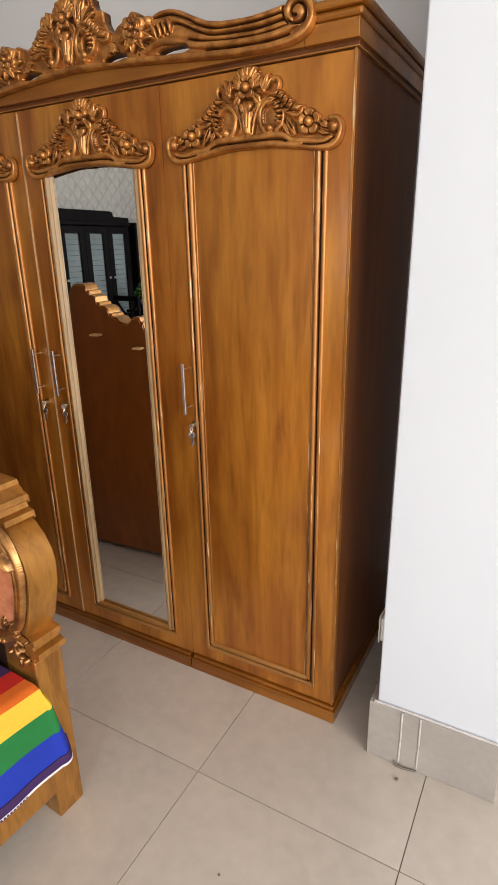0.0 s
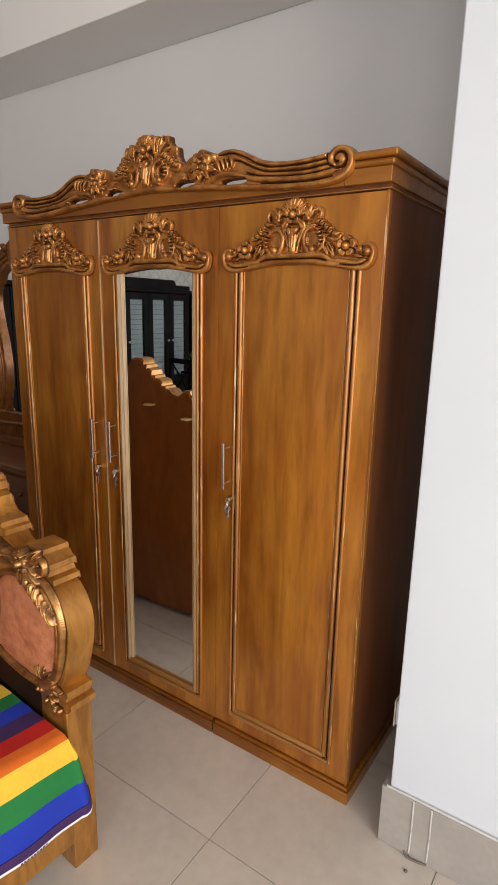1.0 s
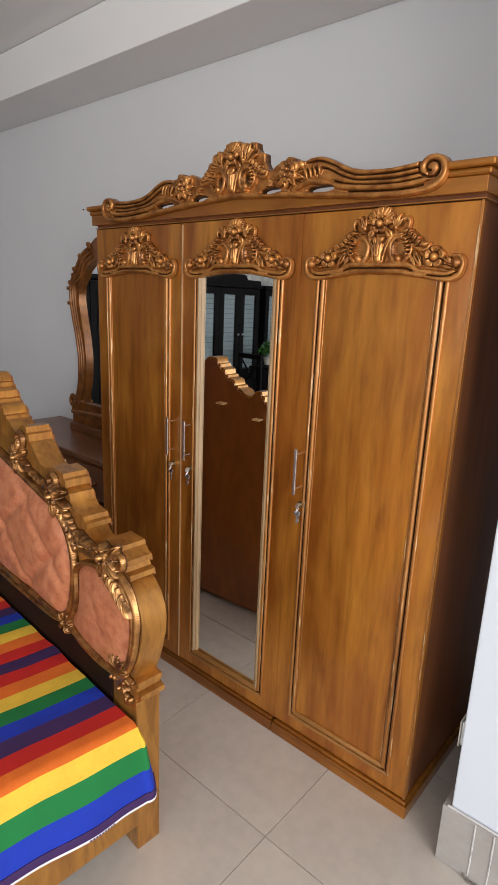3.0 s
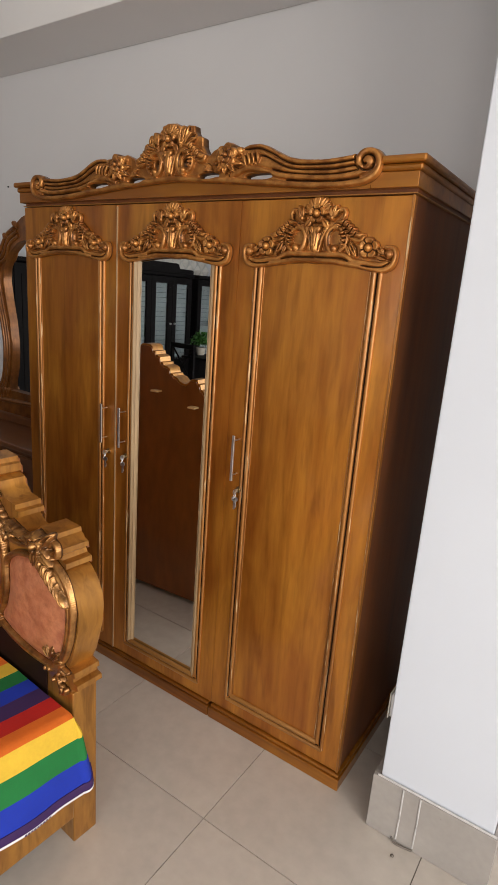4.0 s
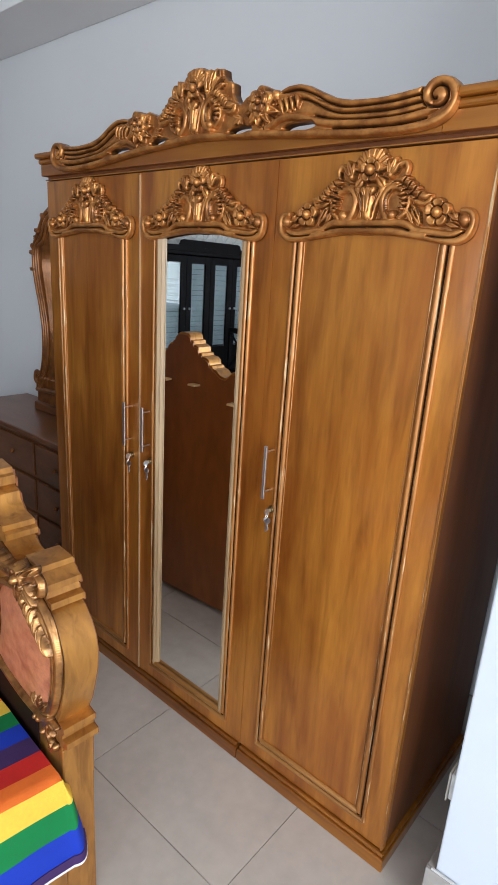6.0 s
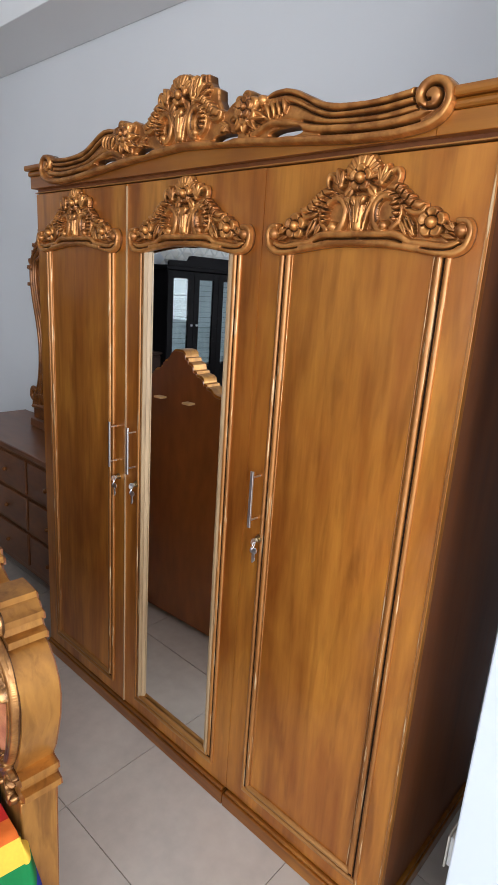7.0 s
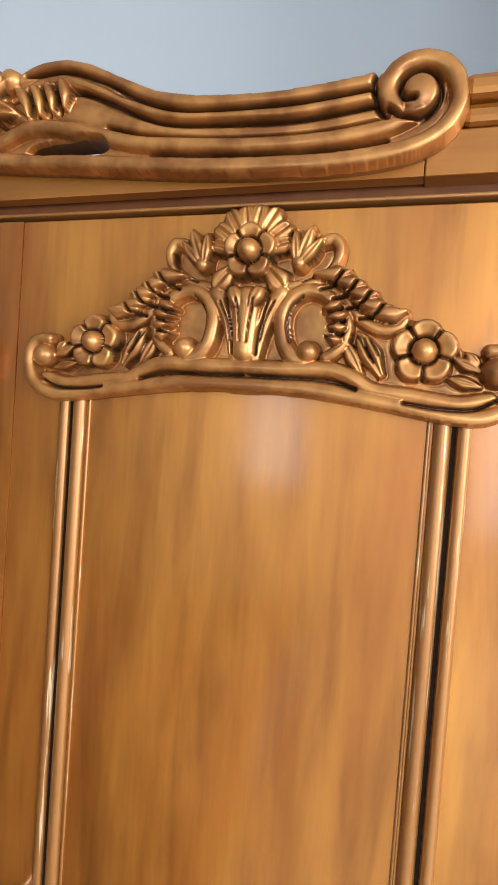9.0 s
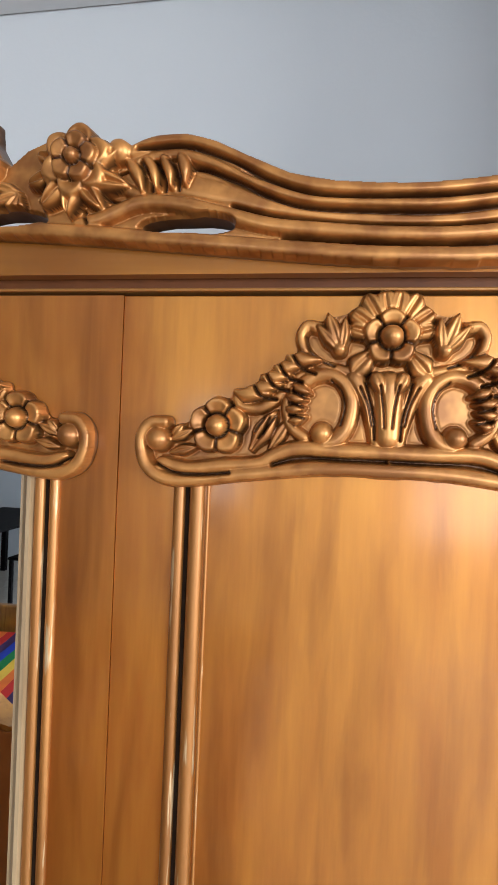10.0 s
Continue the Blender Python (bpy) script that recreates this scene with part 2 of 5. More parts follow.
def curve(pts, n=6):
    """Catmull-Rom through the points, n steps a span."""
    p = [Vector(q) for q in pts]
    p = [2 * p[0] - p[1]] + p + [2 * p[-1] - p[-2]]
    out = []
    for i in range(1, len(p) - 2):
        a, b, c, d = p[i - 1:i + 3]
        for k in range(n):
            t = k / n
            out.append(0.5 * (2 * b + (c - a) * t + (2 * a - 5 * b + 4 * c - d) * t * t + (3 * b - a - 3 * c + d) * t ** 3))
    return out + [p[-2]]


def tube(bm, pts, radius, segs=8, flat=1.0, taper=(1.0, 1.0), n=6, smooth=True):
    """A rod along (u, v, w) points; flat scales it towards the viewer (w)."""
    path = curve(pts, n) if smooth else [Vector(q) for q in pts]
    rings = []
    for i, c in enumerate(path):
        t = (path[min(i + 1, len(path) - 1)] - path[max(i - 1, 0)]).normalized()
        side = t.cross(Vector((0, 0, 1)))
        side = side.normalized() if side.length > 1e-4 else Vector((1, 0, 0))
        up = side.cross(t).normalized()
        k = i / (len(path) - 1)
        r = radius * (taper[0] + (taper[1] - taper[0]) * k)
        rings.append([bm.verts.new(c + side * r * math.cos(a) + up * r * flat * math.sin(a)) for a in (2 * math.pi * j / segs for j in range(segs))])
    for a, b in zip(rings, rings[1:]):
        for j in range(segs):
            bm.faces.new((a[j], a[(j + 1) % segs], b[(j + 1) % segs], b[j]))
    bm.faces.new(rings[0][::-1])
    bm.faces.new(rings[-1])


def ball(bm, c, r, flat=1.0, stretch=1.0, u=10, v=7):
    b = bmesh.new()
    bmesh.ops.create_uvsphere(b, u_segments=u, v_segments=v, radius=r)
    for q in b.verts:
        q.co = Vector((c[0] + q.co.x, c[1] + q.co.y * stretch, c[2] + q.co.z * flat))
    merge(bm, b)


def petal(bm, base, angle, length, width, height, w0=0.0, tip=0.58, groove=0.35, cup=0.0, n=8, m=6, sharp=0.0):
    """A carved petal or leaf that grows from base at angle (degrees), widest at tip, closing to a rounded (or sharp) end."""
    a = radians(angle)
    d, s = Vector((math.cos(a), math.sin(a), 0)), Vector((-math.sin(a), math.cos(a), 0))
    grid = []
    for i in range(n + 1):
        t = i / n
        if t < tip:
            k = t / tip
            half = 0.38 + 0.62 * k * k * (3 - 2 * k)
        else:
            k = (t - tip) / (1 - tip)
            half = max(0.05, (1 - k) ** (0.5 + 0.5 * sharp) * (1 + k) ** 0.5)
        row = []
        for j in range(m + 1):
            q = 2 * j / m - 1
            lift = height * math.sqrt(max(0.0, 1 - q * q)) * (1 - groove * math.exp(-(q * 3.2) ** 2)) * (0.45 + 0.55 * math.sin(math.pi * min(1, 0.1 + 0.75 * t)))
            lift = lift * (1 - 0.6 * max(0, t - 0.85) / 0.15) + cup * t * t
            row.append(bm.verts.new(Vector(base) + d * length * t + s * half * width / 2 * q + Vector((0, 0, w0 + lift - (0.003 if abs(q) == 1 else 0)))))
        grid.append(row)
    for i in range(n):
        for j in range(m):
            bm.faces.new((grid[i][j], grid[i + 1][j], grid[i + 1][j + 1], grid[i][j + 1]))


def flower(bm, c, r, w, petals=5, turn=90, core=0.34):
    for k in range(petals):
        petal(bm, (c[0], c[1], w), turn + 360 / petals * k, r, r * 4.6 / petals, r * 0.26, tip=0.62, groove=0.75, cup=r * 0.22)
    ball(bm, (c[0], c[1], w + r * 0.22), r * core, 1.1)


def plate(bm, outline, w0, w1, holes=(), slot=0):
    """A board cut to an outline in (u, v), from w0 to w1, with holes."""
    b = bmesh.new()
    edges = []
    for loop in (outline, *holes):
        vs = [b.verts.new((p[0], p[1], w0)) for p in loop]
        edges += [b.edges.new((vs[i], vs[(i + 1) % len(vs)])) for i in range(len(vs))]
    bmesh.ops.triangle_fill(b, use_beauty=True, use_dissolve=False, edges=edges)
    geom = bmesh.ops.extrude_face_region(b, geom=b.faces[:])["geom"]
    for v in geom:
        if isinstance(v, bmesh.types.BMVert):
            v.co.z = w1
    for f in b.faces:
        f.material_index = slot
    merge(bm, b)


def both(points):
    """A half outline, from the middle of the top round to the middle of the bottom, closed by its mirror image."""
    return list(points) + [(-u, v) for u, v in points[::-1] if abs(u) > 1e-6]


def stand(bm, x, y, z):
    """Turns carving coordinates (u right, v up, w towards the viewer) into the room's, about (x, y, z)."""
    for v in bm.verts:
        u, up, w = v.co
        v.co = (x + u, y - w, z + up)
    return bm


def sides(points, s):
    return [(s * p[0], *p[1:]) for p in points]


class Relief:
    """Carving as a height over a plane (u right, v up): forms are laid over one another and the highest shows."""

    def __init__(self, u0, u1, v0, v1, step):
        self.step = step
        self.u, self.v = np.arange(u0, u1 + step, step), np.arange(v0, v1 + step, step)
        self.h = np.zeros((len(self.v), len(self.u)))
        self.glaze = np.zeros(self.h.shape)

    def lay(self, s, form, foot):
        """Lays a form over what is there; it covers the cuts below it and has shade painted along its own foot."""
        self.glaze[s] = np.where(form > self.h[s], foot, self.glaze[s])
        self.h[s] = np.maximum(self.h[s], form)

    def window(self, u, v, r):
        a = np.searchsorted(self.u, (u - r, u + r))
        b = np.searchsorted(self.v, (v - r, v + r))
        s = (slice(b[0], b[1]), slice(a[0], a[1]))
        return s, self.u[None, a[0]:a[1]] - u, self.v[b[0]:b[1], None] - v

    def dome(self, u, v, r, base=0.0, k=1.0):
        s, du, dv = self.window(u, v, r)
        d = r * r - du * du - dv * dv
        if d.size:
            self.lay(s, np.where(d > 0, base + k * np.sqrt(np.maximum(d, 0)), 0), 0.0)

    def path(self, pts, gap):
        p = curve([(q[0], q[1], 0) for q in pts], 8)
        out = []
        for a, b in zip(p, p[1:]):
            m = max(1, int((b - a).length / gap))
            out += [a.lerp(b, i / m) for i in range(m)]
        return out + [p[-1]]

    def stroke(self, pts, r0, r1=None, base=0.0, k=0.8, belly=0.0):
        """A rounded rod along a curve; r0 to r1, swelling by belly in the middle."""
        r1 = r0 if r1 is None else r1
        p = self.path(pts, min(r0, r1) / 8)
        for i, q in enumerate(p):
            t = i / (len(p) - 1)
            self.dome(q.x, q.y, (r0 + (r1 - r0) * t) * (1 + belly * math.sin(math.pi * t)), base, k)

    def groove(self, pts, width, depth):
        """A cut line, with dark glaze and the cut's shade put into its colour."""
        dist = np.full(self.h.shape, 9.0)
        for q in self.path(pts, width / 2):
            s, du, dv = self.window(q.x, q.y, width * 3)
            if du.size and dv.size:
                dist[s] = np.minimum(dist[s], np.sqrt(du * du + dv * dv))
        self.h = np.where(self.h > 0, np.maximum(self.h - depth * np.exp(-(dist / width) ** 2), 0.0015), 0)
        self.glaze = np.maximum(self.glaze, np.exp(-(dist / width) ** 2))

    def petal(self, u, v, angle, length, width, height, base=0.0, tip=0.6, cup=False, sharp=0.0, crease=0.25, bend=0.0):
        s, du, dv = self.window(u, v, length * 1.15 + width)
        a = radians(angle)
        t = (du * math.cos(a) + dv * math.sin(a)) / length
        c = (dv * math.cos(a) - du * math.sin(a)) - bend * length * np.clip(t, 0, 1) ** 2
        k0, k1 = np.clip(t / tip, 0, 1), np.clip((t - tip) / (1 - tip), 0, 1)
        half = np.where(t < tip, 0.35 + 0.65 * k0 * k0 * (3 - 2 * k0), np.maximum((1 - k1) ** (0.5 + 0.5 * sharp) * (1 + k1) ** 0.5, 1e-3)) * width / 2
        q = np.clip(c / half, -1, 1)
        inside = (t > 0) & (t < 1) & (np.abs(c) < half)
        if cup:
            rho = np.clip((np.abs(q) ** 3 + np.clip((t - 0.2) / 0.8, 0, 1) ** 3) ** (1 / 3), 0, 1)
            lift = height * (0.35 + 0.65 * rho ** 2) * np.sqrt(np.maximum(1 - rho ** 5, 0))
        else:
            lift = height * np.sqrt(np.maximum(1 - q * q, 0)) * (1 - crease * np.exp(-(q * 3.5) ** 2)) * (0.5 + 0.5 * np.sin(np.pi * np.clip(0.1 + 0.75 * t, 0, 1))) * np.sqrt(np.clip((1 - t) * 9, 0, 1))
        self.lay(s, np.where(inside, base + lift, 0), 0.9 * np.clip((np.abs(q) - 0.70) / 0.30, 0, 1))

    def flower(self, u, v, r, base, petals=5, turn=90, core=0.34):
        for k in range(petals):
            self.petal(u, v, turn + 360 / petals * k, r, r * 4.9 / petals, r * 0.40, base, 0.60, True)
        for k in range(petals):
            a = radians(turn + 360 / petals * (k + 0.5))
            self.groove([(u + r * 0.2 * math.cos(a), v + r * 0.2 * math.sin(a)), (u + r * 0.85 * math.cos(a), v + r * 0.85 * math.sin(a))], r * 0.05, r * 0.16)
        ring = [(u + r * core * 1.06 * math.cos(a), v + r * core * 1.06 * math.sin(a)) for a in (2 * math.pi * k / 12 for k in range(13))]
        self.groove(ring, r * 0.07, r * 0.14)
        self.dome(u, v, r * core, base + r * 0.16)

    def ground(self, loop, height):
        inside = np.zeros(self.h.shape, bool)
        U, V = self.u[None, :], self.v[:, None]
        for (x0, y0), (x1, y1) in zip(loop, loop[1:] + loop[:1]):
            if y0 != y1:
                inside ^= ((y0 > V) != (y1 > V)) & (U < (x1 - x0) * (V - y0) / (y1 - y0) + x0)
        self.h = np.where(inside, np.maximum(self.h, height), self.h)
        return inside

    def cut(self, u, v, ru, rv):
        """An oval piercing."""
        self.h = np.where(((self.u[None, :] - u) / ru) ** 2 + ((self.v[:, None] - v) / rv) ** 2 < 1, 0, self.h)

    def build(self, back=0.0, soften=1, crisp=0):
        """A bmesh with a rim down to the back."""
        h, live = self.h, self.h > 0
        # the carver's undercut: hollows between the forms go deeper
        wide = h
        for _ in range(crisp):
            p = np.pad(wide, 1, mode="edge")
            wide = (p[:-2, 1:-1] + p[2:, 1:-1] + p[1:-1, :-2] + p[1:-1, 2:] + 2 * wide) / 6
        if crisp:
            h = np.where(live, np.maximum(h + 1.3 * np.minimum(h - wide, 0.0), 0.45 * h), 0)
        for _ in range(soften):
            p = np.pad(h, 1, mode="edge")
            m = (p[:-2, 1:-1] + p[2:, 1:-1] + p[1:-1, :-2] + p[1:-1, 2:]) / 4
            h = np.where(live, np.where(m < h, 0.75 * h + 0.25 * m, 0.6 * h + 0.4 * m), 0)
        # rounded-off outer edges
        inner = live
        for _ in range(3):
            p = np.pad(inner, 1)
            inner = p[:-2, 1:-1] & p[2:, 1:-1] & p[1:-1, :-2] & p[1:-1, 2:] & inner
            h = np.where(inner, h, 0.84 * h)
        cell = (live[:-1, :-1].astype(int) + live[1:, :-1] + live[:-1, 1:] + live[1:, 1:]) >= 3
        rows, cols = np.nonzero(cell)
        index = np.full(live.shape, -1)
        quads = np.stack([rows * live.shape[1] + cols, rows * live.shape[1] + cols + 1, (rows + 1) * live.shape[1] + cols + 1, (rows + 1) * live.shape[1] + cols], 1)
        used, flat = np.unique(quads, return_inverse=True)
        quads = flat.reshape(-1, 4)
        co = np.stack([self.u[used % live.shape[1]], self.v[used // live.shape[1]], np.maximum(h.ravel()[used], 0.001)], 1)
        edges = np.concatenate([quads[:, [0, 1]], quads[:, [1, 2]], quads[:, [2, 3]], quads[:, [3, 0]]])
        key = np.sort(edges, 1)
        _, first, count = np.unique(key, axis=0, return_index=True, return_counts=True)
        rim = edges[first[count == 1]]
        for _ in range(12):
            total, n = np.zeros((len(co), 3)), np.zeros(len(co))
            for a, b in ((0, 1), (1, 0)):
                np.add.at(total, rim[:, a], co[rim[:, b]])
                np.add.at(n, rim[:, a], 1)
            on = n > 0
            co[on] = 0.4 * co[on] + 0.6 * total[on] / n[on, None]
        base = len(co)
        rimv = np.unique(rim)
        top, low = np.full(base, -1), np.full(base, -1)
        top[rimv] = base + np.arange(len(rimv))
        low[rimv] = top[rimv] + len(rimv)
        lowco = co[rimv].copy()
        lowco[:, 2] = back
        faces = quads.tolist() + [(int(top[b]), int(top[a]), int(low[a]), int(low[b])) for a, b in rim]
        # rim sides darken towards the back: shade put into the colour
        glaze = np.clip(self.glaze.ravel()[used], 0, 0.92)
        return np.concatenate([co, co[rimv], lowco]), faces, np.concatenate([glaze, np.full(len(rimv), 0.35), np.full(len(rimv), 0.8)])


def relief_part(name, relief, mat, parent, label, origin, back=0.0, soften=1, deep=1.0, floor=0.0, crisp=0):
    """The relief stood upright at origin, looking to -y."""
    co, faces, glaze = relief.build(back, soften, crisp)
    co[:, 2] = np.where(co[:, 2] > floor, floor + (co[:, 2] - floor) * deep, co[:, 2])
    me = bpy.data.meshes.new(name)
    x, y, z = origin
    me.from_pydata(np.stack([x + co[:, 0], y - co[:, 2], z + co[:, 1]], 1).tolist(), [], faces)
    me.materials.append(mat)
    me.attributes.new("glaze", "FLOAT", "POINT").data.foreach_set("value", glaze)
    me.polygons.foreach_set("use_smooth", [True] * len(me.polygons))
    me.update()
    ob = new(name, me)
    ob.parent = parent
    ob["label"] = label
    return ob

# ---- room ----
WALL_Y, CEIL_Z, BEAM_Z, BEAM_Y = 0.64, 2.93, 2.69, 0.31
WEST_X = -5.55
SUB = part("floor", box(bmesh.new(), WEST_X - 0.2, EAST_X + 0.2, SOUTH_Y - 0.2, WALL_Y + 0.2, -0.10, -0.004), GROUT)
tagged(SUB, "pale beige glazed floor tiles with dark thin joints", "floor", kind="structure")
tagged(part("wall_north", box(bmesh.new(), WEST_X - 0.2, EAST_X + 0.2, WALL_Y, WALL_Y + 0.2, 0, CEIL_Z), GREYWALL), "plain pale grey painted wall", "wall", kind="structure")
tagged(part("ceiling", box(bmesh.new(), WEST_X - 0.2, EAST_X + 0.2, SOUTH_Y - 0.2, WALL_Y + 0.2, CEIL_Z, CEIL_Z + 0.15), CEILING), "flat off-white painted ceiling", "ceiling", kind="structure")
tagged(part("beam", box(bmesh.new(), WEST_X, EAST_X, BEAM_Y, WALL_Y - 0.003, BEAM_Z, CEIL_Z - 0.003, 0.004), CEILING), "white painted ceiling beam along the wall", "beam", kind="structure")


def wall_with_opening(name, axis, at, thick, a0, a1, o0, o1, z0, z1, mat):
    """A wall along x or y at a place, with one opening from o0 to o1 and z0 to z1."""
    bm = bmesh.new()
    for p0, p1, q0, q1 in ((a0, o0, 0, CEIL_Z - 0.003), (o1, a1, 0, CEIL_Z - 0.003), (o0, o1, 0, z0), (o0, o1, z1, CEIL_Z - 0.003)):
        if axis == "y":
            box(bm, at, at + thick, p0, p1, q0, q1)
        else:
            box(bm, p0, p1, at, at + thick, q0, q1)
    ob = part(name, bm, mat)
    return tagged(ob, "white painted wall with a wide window", "wall", kind="structure")


wall_with_opening("wall_east", "y", EAST_X, 0.2, SOUTH_Y, WALL_Y - 0.003, -4.2, -1.0, 0.6, 2.75, PLASTER)
wall_with_opening("wall_south", "x", SOUTH_Y - 0.2, 0.2, -0.3, EAST_X, 0.5, 3.1, 0.6, 2.75, PLASTER)
wall_with_opening("wall_south_west", "x", SOUTH_Y - 0.2, 0.2, WEST_X, -0.303, -2.2, -1.5, 0.95, 2.15, PLASTER)
tagged(part("wall_west", box(bmesh.new(), WEST_X - 0.2, WEST_X, SOUTH_Y, WALL_Y - 0.003, 0, CEIL_Z - 0.003), PLASTER), "plain white painted wall", "wall", kind="structure")


def window(name, axis, at, o0, o1, z0, z1, bars):
    ob = new(name)
    tagged(ob, "wide window with slim dark metal bars", "window", kind="structure")
    fr = bmesh.new()
    for k in range(bars + 1):
        p = o0 + (o1 - o0 - 0.05) * k / bars
        if axis == "y":
            box(fr, at + 0.08, at + 0.13, p, p + 0.05, z0, z1)
        else:
            box(fr, p, p + 0.05, at - 0.13, at - 0.08, z0, z1)
    for z in (z0, z1 - 0.05):
        if axis == "y":
            box(fr, at + 0.085, at + 0.125, o0, o1, z, z + 0.05)
        else:
            box(fr, o0, o1, at - 0.125, at - 0.085, z, z + 0.05)
    part("window_frame", fr, CHARCOAL, ob)
    return ob


window("window_1", "y", EAST_X, -4.2, -1.0, 0.6, 2.75, 3)
window("window_2", "x", SOUTH_Y, 0.5, 3.1, 0.6, 2.75, 3)
window("window_3", "x", SOUTH_Y, -2.2, -1.5, 0.95, 2.15, 2)
blind = thing("window_blind", "white slatted blind in front of the shop window", "blind")
for k in range(9):
    part("slat", box(bmesh.new(), -2.2, -1.5, SOUTH_Y + 0.10, SOUTH_Y + 0.13, 1.00 + 0.13 * k, 1.012 + 0.13 * k), CAULK, blind)
part("head_rail", box(bmesh.new(), -2.22, -1.48, SOUTH_Y + 0.001, SOUTH_Y + 0.14, 2.16, 2.21, 0.005), CAULK, blind)
for x in (-2.05, -1.65):
    part("cord", box(bmesh.new(), x, x + 0.004, SOUTH_Y + 0.112, SOUTH_Y + 0.116, 1.00, 2.16), CAULK, blind)

base = tagged(new("baseboard_wall"), "grey tile skirting along the back wall", "skirting", kind="structure")
for k in range(16):
    x0 = WEST_X + 0.01 + 0.6 * k
    part("skirting_tile", box(bmesh.new(), x0, min(x0 + 0.598, EAST_X - 0.01), WALL_Y - 0.012, WALL_Y - 0.001, 0, 0.198, 0.0015), SKIRT, base)

# pillar with its skirting
PX0, PX1, PY = 0.160, 0.490, -0.055
pillar = tagged(part("pillar", box(bmesh.new(), PX0, PX1, PY, WALL_Y - 0.003, 0, CEIL_Z - 0.003, 0.004), PLASTER), "white painted square pillar beside the wardrobe", "pillar", kind="structure")
skirting = tagged(new("baseboard"), "grey tile skirting round the white pillar, caulked joint", "skirting", kind="structure")
for x0, x1, y0, y1 in ((PX0 - 0.021, PX0 + 0.075, PY - 0.012, PY - 0.001), (PX0 + 0.0765, PX0 + 0.127, PY - 0.012, PY - 0.001), (PX0 + 0.129, PX1 + 0.012, PY - 0.012, PY - 0.001)):
    part("skirting_tile", box(bmesh.new(), x0, x1, y0, y1, 0, 0.198, 0.0015), SKIRT, skirting)
part("skirting_tile", box(bmesh.new(), PX0 - 0.021, PX0 - 0.001, PY - 0.0005, WALL_Y - 0.014, 0, 0.198, 0.0015), SKIRT, skirting)
part("skirting_tile", box(bmesh.new(), PX1 + 0.001, PX1 + 0.012, PY - 0.0005, WALL_Y - 0.014, 0, 0.198, 0.0015), SKIRT, skirting)
bm = bmesh.new()
for x in (PX0 + 0.0757, PX0 + 0.128):
    tube(bm, [(x, PY - 0.0125, 0.012), (x + 0.001, PY - 0.013, 0.1), (x, PY - 0.0125, 0.196)], 0.0025, 6)
tube(bm, [(PX0 - 0.008, PY - 0.006, 0.1995), (PX0 + 0.15, PY - 0.006, 0.2), (PX1 + 0.01, PY - 0.006, 0.1995)], 0.004, 6)
part("caulk_line", bm, CAULK_OLD, skirting, "uneven white caulk in the joints")
bm = bmesh.new()
tube(bm, [(PX0 + 0.062, PY - 0.014, 0.012), (PX0 + 0.075, PY - 0.02, 0.003), (PX0 + 0.10, PY - 0.018, 0.002), (PX0 + 0.128, PY - 0.014, 0.004)], 0.0035, 6)
part("mortar_crumb", bm, GROUT, skirting, "broken dark mortar at the floor")
chip = bmesh.new()
ball(chip, (.246, -.119, .003), .006, .5)
tagged(part("mortar_chip", chip, GROUT, None, "", True), "small dark mortar chip lying on the floor tiles", "debris")
chip = bmesh.new()
ball(chip, (-.07, -.588, .002), .0035, .5)
tagged(part("mortar_chip", chip, GROUT, None, "", True), "tiny dark speck of mortar on the floor tiles", "debris")
socket = thing("wall_socket", "white plastic socket box on the pillar's side", "socket")
part("box", box(bmesh.new(), PX0 - 0.022, PX0 - 0.001, 0.005, 0.08, 0.36, 0.44, 0.003), CAULK, socket)
part("cover", box(bmesh.new(), PX0 - 0.027, PX0 - 0.0225, 0.0, 0.085, 0.355, 0.445, 0.002), CREAM, socket)
bm = bmesh.new()
ball(bm, (-2.713, WALL_Y, 2.114), 0.007, 0.6)
tagged(part("nail", bm, DARK), "small dark nail head in the grey wall", "nail")

# ---- wardrobe ----
DOOR, LEFT, TOP = 0.545, -1.632, 1.882
CENTRES = (-0.2715, -0.816, -1.361)


class Raised:
    """Carving laid on a relief higher up and further out."""

    def __init__(self, relief, dv, lift):
        self.relief, self.dv, self.lift = relief, dv, lift

    def petal(self, u, v, angle, length, width, height, base, *rest, **more):
        self.relief.petal(u, v + self.dv, angle, length, width, height, base + self.lift, *rest, **more)

    def stroke(self, pts, r0, r1, base, k=0.8):
        self.relief.stroke([(u, v + self.dv) for u, v in pts], r0, r1, base + self.lift, k)

    def groove(self, pts, width, depth):
        self.relief.groove([(u, v + self.dv) for u, v in pts], width, depth)

    def dome(self, u, v, r, base):
        self.relief.dome(u, v + self.dv, r, base + self.lift)

    def flower(self, u, v, r, base, *rest):
        self.relief.flower(u, v + self.dv, r, base + self.lift, *rest)


